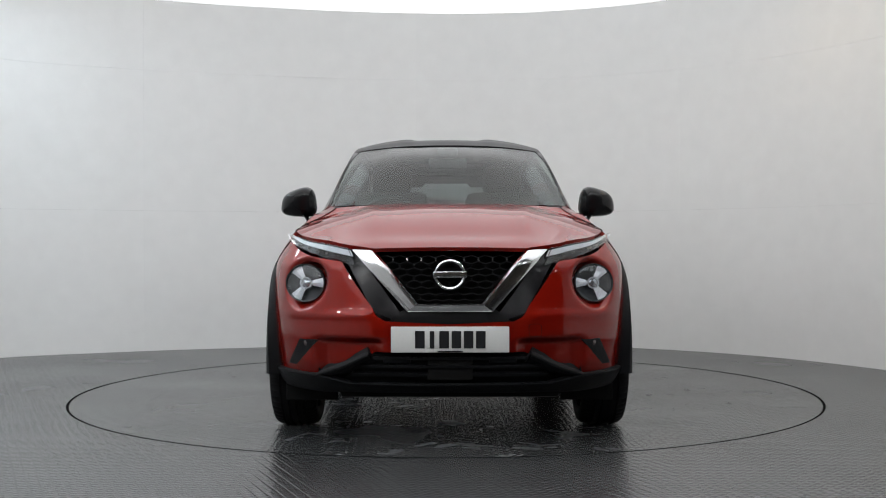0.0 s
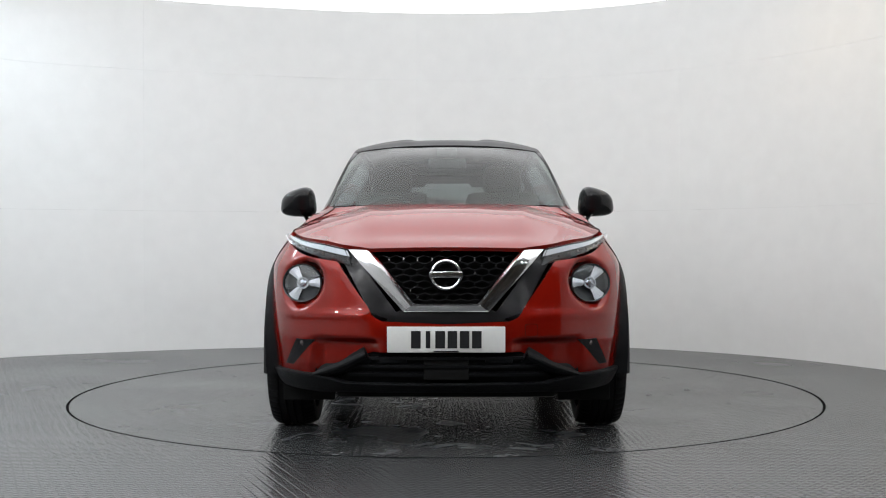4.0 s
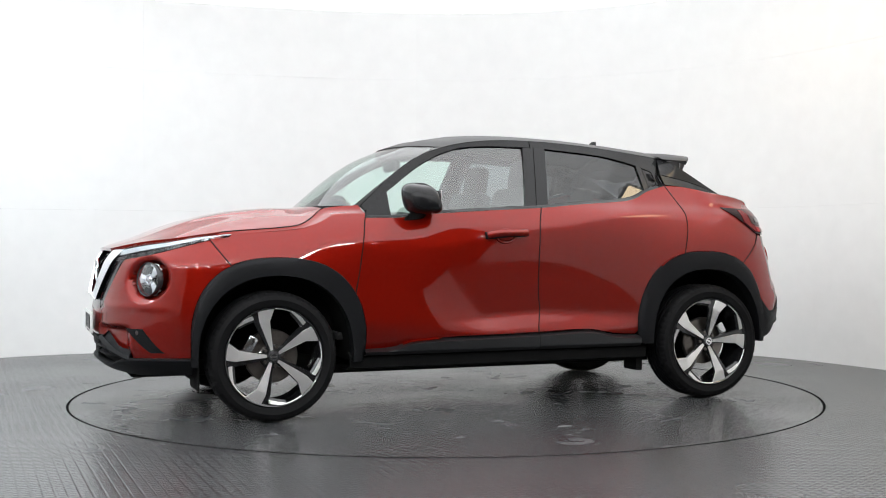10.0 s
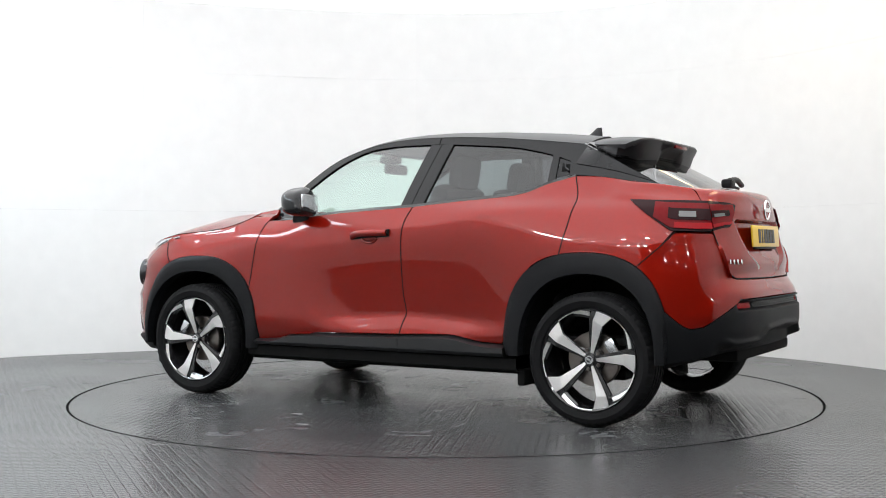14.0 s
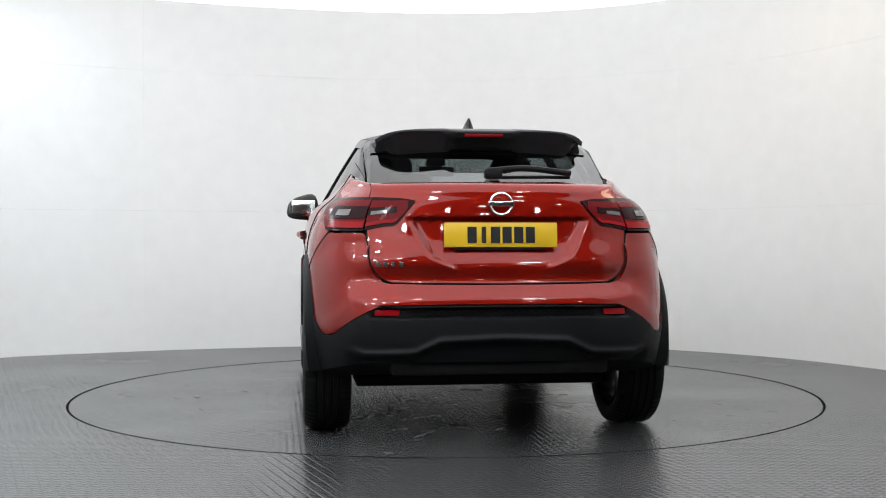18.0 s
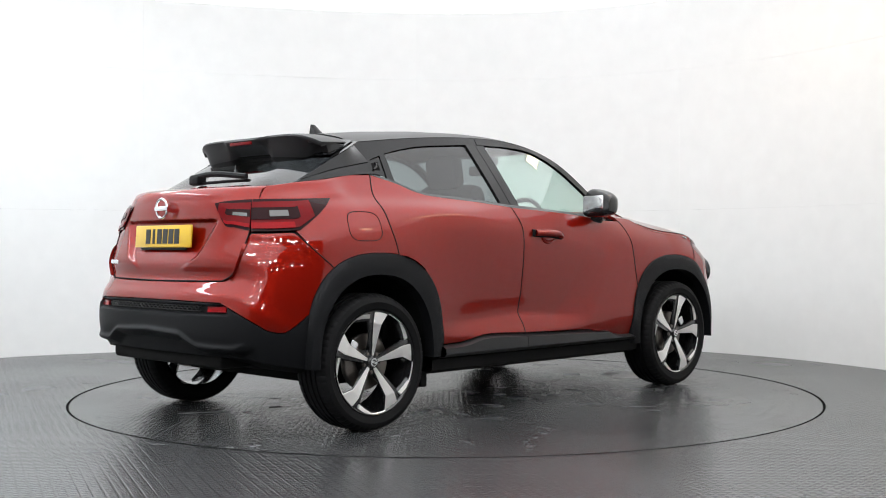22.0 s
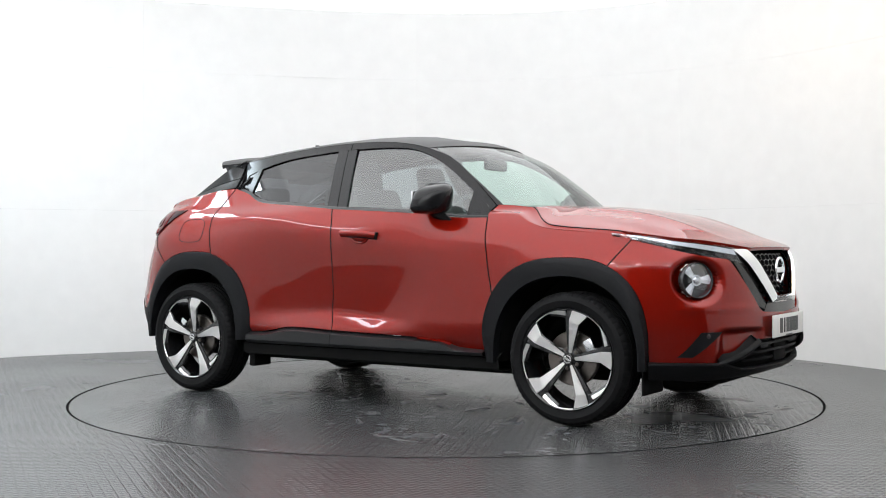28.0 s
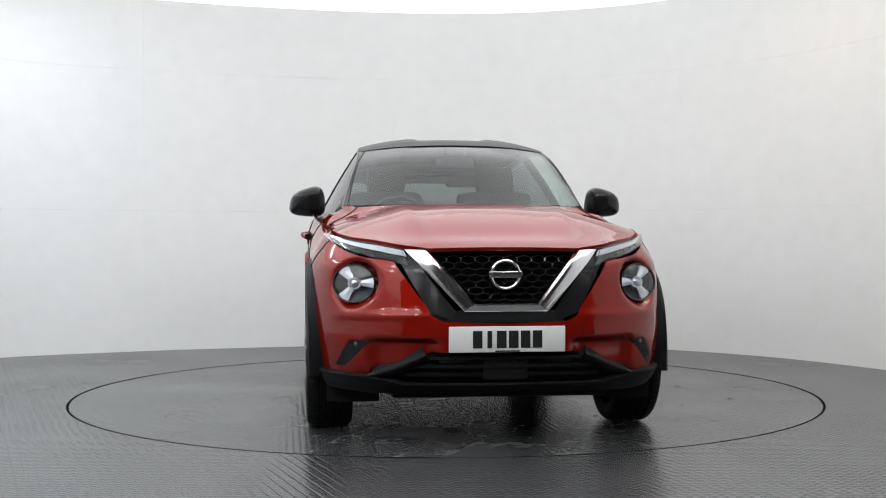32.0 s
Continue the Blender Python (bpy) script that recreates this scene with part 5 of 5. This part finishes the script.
def rear():
    plate = part("number_plate", box(0.010, 0.520, 0.112, (-2.002, 0, 0.960), 0.003, Matrix.Rotation(radians(4), 4, "Y")), PLATE_Y, car, "yellow number plate with black letter bars")
    for k in range(6):
        w = 0.020 if k == 1 else 0.042
        part("letter_bar", box(0.003, w, 0.074, (-2.008, 0.133 - 0.0535 * k, 0.960), 0.0, Matrix.Rotation(radians(4), 4, "Y")), INK, plate)
    part("plate_holder", box(0.012, 0.42, 0.012, (-2.000, 0, 0.897), 0.003), CLAD, car)
    ring = [(-2.010, 0.050 * math.cos(q), 1.100 + 0.048 * math.sin(q)) for q in np.linspace(0, 2 * math.pi, 49)[:-1]]
    v, f = tube(ring, 0.0065, 8, True)
    mesh_object("badge_ring", v, f, CHROME, car)
    part("badge_bar", box(0.012, 0.118, 0.024, (-2.012, 0, 1.100), 0.004), CHROME, car)
    for k in range(4):
        p = shell(np.array([-1.97, 0.545 - 0.039 * k, 0.828]), 0.004)
        part("script_bar", box(0.004, 0.024, 0.020, p, 0.001, Matrix.Rotation(radians(14), 4, "X")), CHROME, car)
    for s in (1, -1):
        # lamp clusters: body half and tailgate half
        top = spline([(-1.535, 0.80, 1.146), (-1.70, 0.77, 1.140), (-1.83, 0.72, 1.138), (-1.92, 0.63, 1.136)], 26)
        low = chain([(-1.535, 0.80, 1.146), (-1.64, 0.79, 1.06), (-1.745, 0.78, 0.985)], [(-1.745, 0.78, 0.985), (-1.86, 0.72, 0.980), (-1.93, 0.645, 0.980)], n=26)
        w = np.linspace(0, 1, 12)[:, None, None]
        g = shell(low[None] * (1 - w) + top[None] * w, 0.008)
        gs = g * np.array([1, s, 1.0])
        lampo = sheet("tail_lamp", gs, SMOKE_LENS, car, "red and smoked tail lamp", gap=0.001, depth=0.014, core=(-1.3, 0, 1.0))
        h = g + (g - np.array([-1.35, 0, 1.05])) * 0.004
        hs = h * np.array([1, s, 1.0])
        sheet("red_cover", hs[1:11, 8:], DEEP_RED, lampo, "dark red inner cover", gap=0, depth=0.003, core=(-1.3, 0, 1.0))
        ks = hs - np.array([0.003, -0.003 * s, 0])
        sheet("red_band", ks[1:4, 14:], RED_LENS, lampo, "bright red low band", gap=0, depth=0.003, core=(-1.3, 0, 1.0))
        sheet("lamp_window", ks[4:9, 12:], SMOKE_LENS, lampo, gap=0, depth=0.003, core=(-1.3, 0, 1.0))
        ks = ks - np.array([0.003, -0.003 * s, 0])
        sheet("clear_lens", ks[5:8, 15:21], TAIL_CLEAR, lampo, gap=0, depth=0.003, core=(-1.3, 0, 1.0))
        lo = spline([(-1.93, 0.638, 0.982), (-1.97, 0.55, 1.000), (-1.985, 0.50, 1.006), (-1.985, 0.41, 1.108)], 20)
        hi = spline([(-1.92, 0.628, 1.136), (-1.96, 0.55, 1.132), (-1.97, 0.47, 1.128), (-1.98, 0.40, 1.118)], 20)
        w = np.linspace(0, 1, 10)[:, None, None]
        g = shell(lo[None] * (1 - w) + hi[None] * w, 0.008) * np.array([1, s, 1.0])
        lampi = sheet("tail_lamp", g, SMOKE_LENS, car, "red and smoked tail lamp", gap=0.001, depth=0.014, core=(-1.3, 0, 1.0))
        g2 = g - np.array([0.004, 0, 0])
        sheet("red_cover", g2[1:9, :17], DEEP_RED, lampi, "dark red inner cover", gap=0, depth=0.003, core=(-1.3, 0, 1.0))
        sheet("red_band", g2[1:3, :12] - np.array([0.003, 0, 0]), RED_LENS, lampi, "bright red low band", gap=0, depth=0.003, core=(-1.3, 0, 1.0))
        sheet("lamp_window", g2[4:7, :12] - np.array([0.003, 0, 0]), SMOKE_LENS, lampi, gap=0, depth=0.003, core=(-1.3, 0, 1.0))
        sheet("clear_lens", g2[4:6, 1:8] - np.array([0.006, 0, 0]), TAIL_CLEAR, lampi, gap=0, depth=0.003, core=(-1.3, 0, 1.0))
        # low reflectors and the honeycomb between them
        q = shell(np.array([[(-2.0, (0.56 - 0.125 * u) * s, 0.600 + 0.026 * t) for u in np.linspace(0, 1, 8)] for t in (0, 0.5, 1)]), -0.012)
        sheet("reflector", q, RED_LENS, car, "red rear reflector", gap=0, depth=0.008, core=(-1.3, 0, 0.6))
    verts, faces = [], []

    def strut(p, q, r=0.0022):
        a, b = (shell(np.array([-2.0, y, z]), -0.016) for y, z in (p, q))
        d = b - a
        n = np.array([0, -d[2], d[1]]) / max(np.linalg.norm(d), 1e-9) * r
        base = len(verts)
        verts.extend([a - n, a + n, b - n, b + n, a - n + np.array([0.012, 0, 0]), a + n + np.array([0.012, 0, 0]), b - n + np.array([0.012, 0, 0]), b + n + np.array([0.012, 0, 0])])
        faces.extend(tuple(base + i for i in c) for c in ((0, 1, 3, 2), (0, 2, 6, 4), (1, 5, 7, 3)))
    for r in range(3):
        for c in range(-11, 12):
            y, z = (c + 0.5 * (r % 2)) * 0.034, 0.604 + 0.0105 * r
            strut((y - 0.017, z + 0.003), (y, z - 0.003))
            strut((y, z - 0.003), (y + 0.017, z + 0.003))
            strut((y + 0.017, z + 0.003), (y + 0.017, z + 0.0075))
    mesh_object("bumper_mesh", verts, faces, BLACK, car, "gloss black honeycomb in the rear bumper slot", smooth=False)
    # wiper
    part("wiper_base", box(0.06, 0.085, 0.05, (-1.80, -0.0, 1.248), 0.014), CLAD, car)
    v, f = tube(spline([(-1.815, 0.03, 1.262), (-1.80, -0.15, 1.276), (-1.765, -0.38, 1.256)], 14), 0.015, 8)
    mesh_object("wiper_arm", v, f, CLAD, car)
    v, f = tube(spline([(-1.795, 0.01, 1.232), (-1.78, -0.2, 1.236), (-1.745, -0.38, 1.238)], 14), 0.008, 8)
    mesh_object("wiper_blade", v, f, CLAD, car)
    part("brake_light", box(0.014, 0.19, 0.018, (-1.531, 0.0, 1.455), 0.003), DEEP_RED, car, "slim red high brake light")
    # fin
    rows = []
    for t in np.linspace(0, 1, 6):
        z = 1.532 + 0.062 * t
        lo, hi = -0.945 - 0.085 * t ** 0.8, -1.066 + 0.006 * t
        wd = 0.030 * (1 - t) ** 0.8 + 0.003
        rows.append([((lo + hi) / 2 + (lo - hi) / 2 * math.cos(q), wd * math.sin(q), z) for q in np.linspace(0, 2 * math.pi, 17)])
    rows.append([((lo + hi) / 2, 0, z) for q in range(17)])
    sheet("aerial_fin", np.array(rows), BLACK, car, "black shark-fin aerial", gap=0, depth=0, core=(-1.06, 0, 1.5))


def fuel_flap():
    q = []
    for a in np.linspace(0, 2 * math.pi, 41)[:-1]:
        c, d = math.cos(a), math.sin(a)
        q.append((-1.385 + 0.105 * np.sign(c) * abs(c) ** 0.55, -0.86, 1.008 + 0.072 * np.sign(d) * abs(d) ** 0.55))
    v, f = tube(shell(np.array(q)), 0.0022, 6, True)
    mesh_object("fuel_flap_joint", v, f, DARK, car)


def mirrors_and_handles():
    for s in (1, -1):
        # door mirror
        bm = bmesh.new()
        bmesh.ops.create_uvsphere(bm, u_segments=32, v_segments=20, radius=1.0)
        for q in bm.verts:
            x, y, z = q.co
            k = (abs(x) ** 3.2 + abs(y) ** 3.2 + abs(z) ** 3.2) ** (-1 / 3.2)
            x, y, z = x * k, y * k, z * k
            x = x * 0.125 if x > 0 else x * 0.060
            out_end = s * y
            q.co = (0.455 + x * (1 - 0.18 * max(out_end, 0)) + 0.018 * z - 0.02 * max(out_end, 0), s * (0.872 + 0.102 * out_end * (1 - 0.10 * z)), 1.158 + (0.086 if z > 0 else 0.076) * z * (1 - 0.20 * out_end) - 0.010 * out_end)
        mirror_ob = part("door_mirror", bm, BLACK, car, "gloss black door mirror housing", 60)
        part("mirror_glass", box(0.008, 0.150, 0.104, (0.3925, 0.868 * s, 1.157), 0.003), CHROME, mirror_ob)
        rows = []
        for t in np.linspace(0, 1, 6):
            c = np.array([0.525 - 0.05 * t, (0.785 + 0.055 * t), 1.025 + 0.075 * t])
            rows.append([(c[0] + 0.055 * math.cos(q), (c[1] + 0.025 * math.sin(q)) * s, c[2] + 0.018 * math.sin(q)) for q in np.linspace(0, 2 * math.pi, 17)])
        sheet("mirror_arm", np.array(rows), BLACK, mirror_ob, gap=0, depth=0, core=(0.5, 0.80 * s, 1.06))
        # handle and its cup
        pts = spline([(0.090, 0.872, 0.968), (0.04, 0.893, 0.978), (-0.05, 0.897, 0.982), (-0.145, 0.878, 0.984)], 20) * np.array([1, s, 1.0])
        v, f = tube(pts, 0.017, 10, flat=1.1)
        mesh_object("door_handle", v, f, PAINT, DOORS[0 if s > 0 else 1], "red door handle")
        # dark tube added behind the handle for the shade in its gap
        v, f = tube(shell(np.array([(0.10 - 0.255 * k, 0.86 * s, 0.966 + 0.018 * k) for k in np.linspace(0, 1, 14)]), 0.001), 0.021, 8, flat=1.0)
        mesh_object("handle_shade", v, f, DARK, DOORS[0 if s > 0 else 1])
        bm = bmesh.new()
        bmesh.ops.create_uvsphere(bm, u_segments=20, v_segments=12, radius=1.0)
        bmesh.ops.scale(bm, vec=(0.056, 0.006, 0.036), verts=bm.verts)
        bmesh.ops.translate(bm, vec=(-0.02, s * 0.8655, 0.972), verts=bm.verts)
        part("handle_cup", bm, PAINT, DOORS[0 if s > 0 else 1])
        v, f = tube(shell(np.array([(-0.02 + 0.052 * math.cos(math.pi * k), 0.86 * s, 0.957 - 0.030 * math.sin(math.pi * k)) for k in np.linspace(0, 1, 16)]), 0.002), 0.007, 8)
        mesh_object("handle_cup_rim", v, f, PAINT, DOORS[0 if s > 0 else 1])


def cabin():
    part("dashboard", box(0.42, 1.22, 0.16, (0.62, 0, 1.02), 0.05), CABIN, car, "charcoal dashboard")
    ring = [(0.33 + 0.05 * math.sin(q), -0.34 + 0.18 * math.cos(q), 1.03 + 0.17 * math.sin(q)) for q in np.linspace(0, 2 * math.pi, 33)[:-1]]
    v, f = tube(ring, 0.014, 8, True)
    mesh_object("steering_wheel", v, f, CABIN, car, "black steering wheel")
    part("steering_boss", box(0.05, 0.14, 0.12, (0.35, -0.34, 1.02), 0.02), CABIN, car)
    part("cabin_floor", box(2.4, 1.35, 0.04, (-0.3, 0, 0.42), 0.01), CABIN, car)
    for s in (1, -1):
        part("seat_base", box(0.50, 0.50, 0.22, (0.0, 0.36 * s, 0.60), 0.06), CABIN, car)
        part("seat_back", box(0.14, 0.48, 0.62, (-0.25, 0.36 * s, 0.96), 0.06, Matrix.Rotation(radians(-14), 4, "Y")), CABIN, car)
        part("head_restraint", box(0.10, 0.25, 0.20, (-0.355, 0.36 * s, 1.335), 0.045, Matrix.Rotation(radians(-10), 4, "Y")), CABIN, car)
        part("rear_head_restraint", box(0.08, 0.24, 0.13, (-1.13, 0.33 * s, 1.23), 0.035), CABIN, car)
        part("door_card", box(1.42, 0.03, 0.60, (-0.17, 0.735 * s, 0.78), 0.01), CABIN, car)
    part("rear_seat", box(0.16, 1.20, 0.60, (-1.05, 0, 0.88), 0.06, Matrix.Rotation(radians(-16), 4, "Y")), CABIN, car)
    part("parcel_shelf", box(0.62, 1.10, 0.03, (-1.45, 0, 1.12), 0.01), CABIN, car)
    part("rear_view_mirror", box(0.04, 0.23, 0.065, (0.36, 0.0, 1.40), 0.015), CABIN, car)
    part("sensor_cover", box(0.10, 0.12, 0.05, (0.40, 0.0, 1.462), 0.015), CABIN, car)
    for s in (1, -1):
        part("wheel_deflector", box(0.045, 0.15, 0.085, (-0.925, 0.70 * s, 0.215), 0.008), DARK, car)
        part("grille_shutter", box(0.03, 0.12, 0.030, (2.078, 0.235 * s, 0.404), 0.004), CLAD, car, "dark grey shutter in the low grille")
        part("underbody_brace", box(0.06, 0.10, 0.07, (-1.02, 0.52 * s, 0.235), 0.012), DARK, car)
    part("rear_axle", box(0.10, 1.25, 0.09, (-1.351, 0, 0.30), 0.03), DARK, car, "dark steel rear axle beam")
    part("bulkhead", box(0.03, 1.2, 0.5, (0.82, 0, 0.80), 0.005), DARK, car)


front()
rear()
fuel_flap()
mirrors_and_handles()
cabin()


def motions():
    """The turntable and the car on it turn together."""
    rows = [(t, pose(0, 0, 0, 0, 0, a - 90)) for t, a in TURN]
    walk(turntable, rows)
    walk(car, [(t, m @ Matrix.Translation((0, 0.012, 0))) for t, m in rows])


motions()
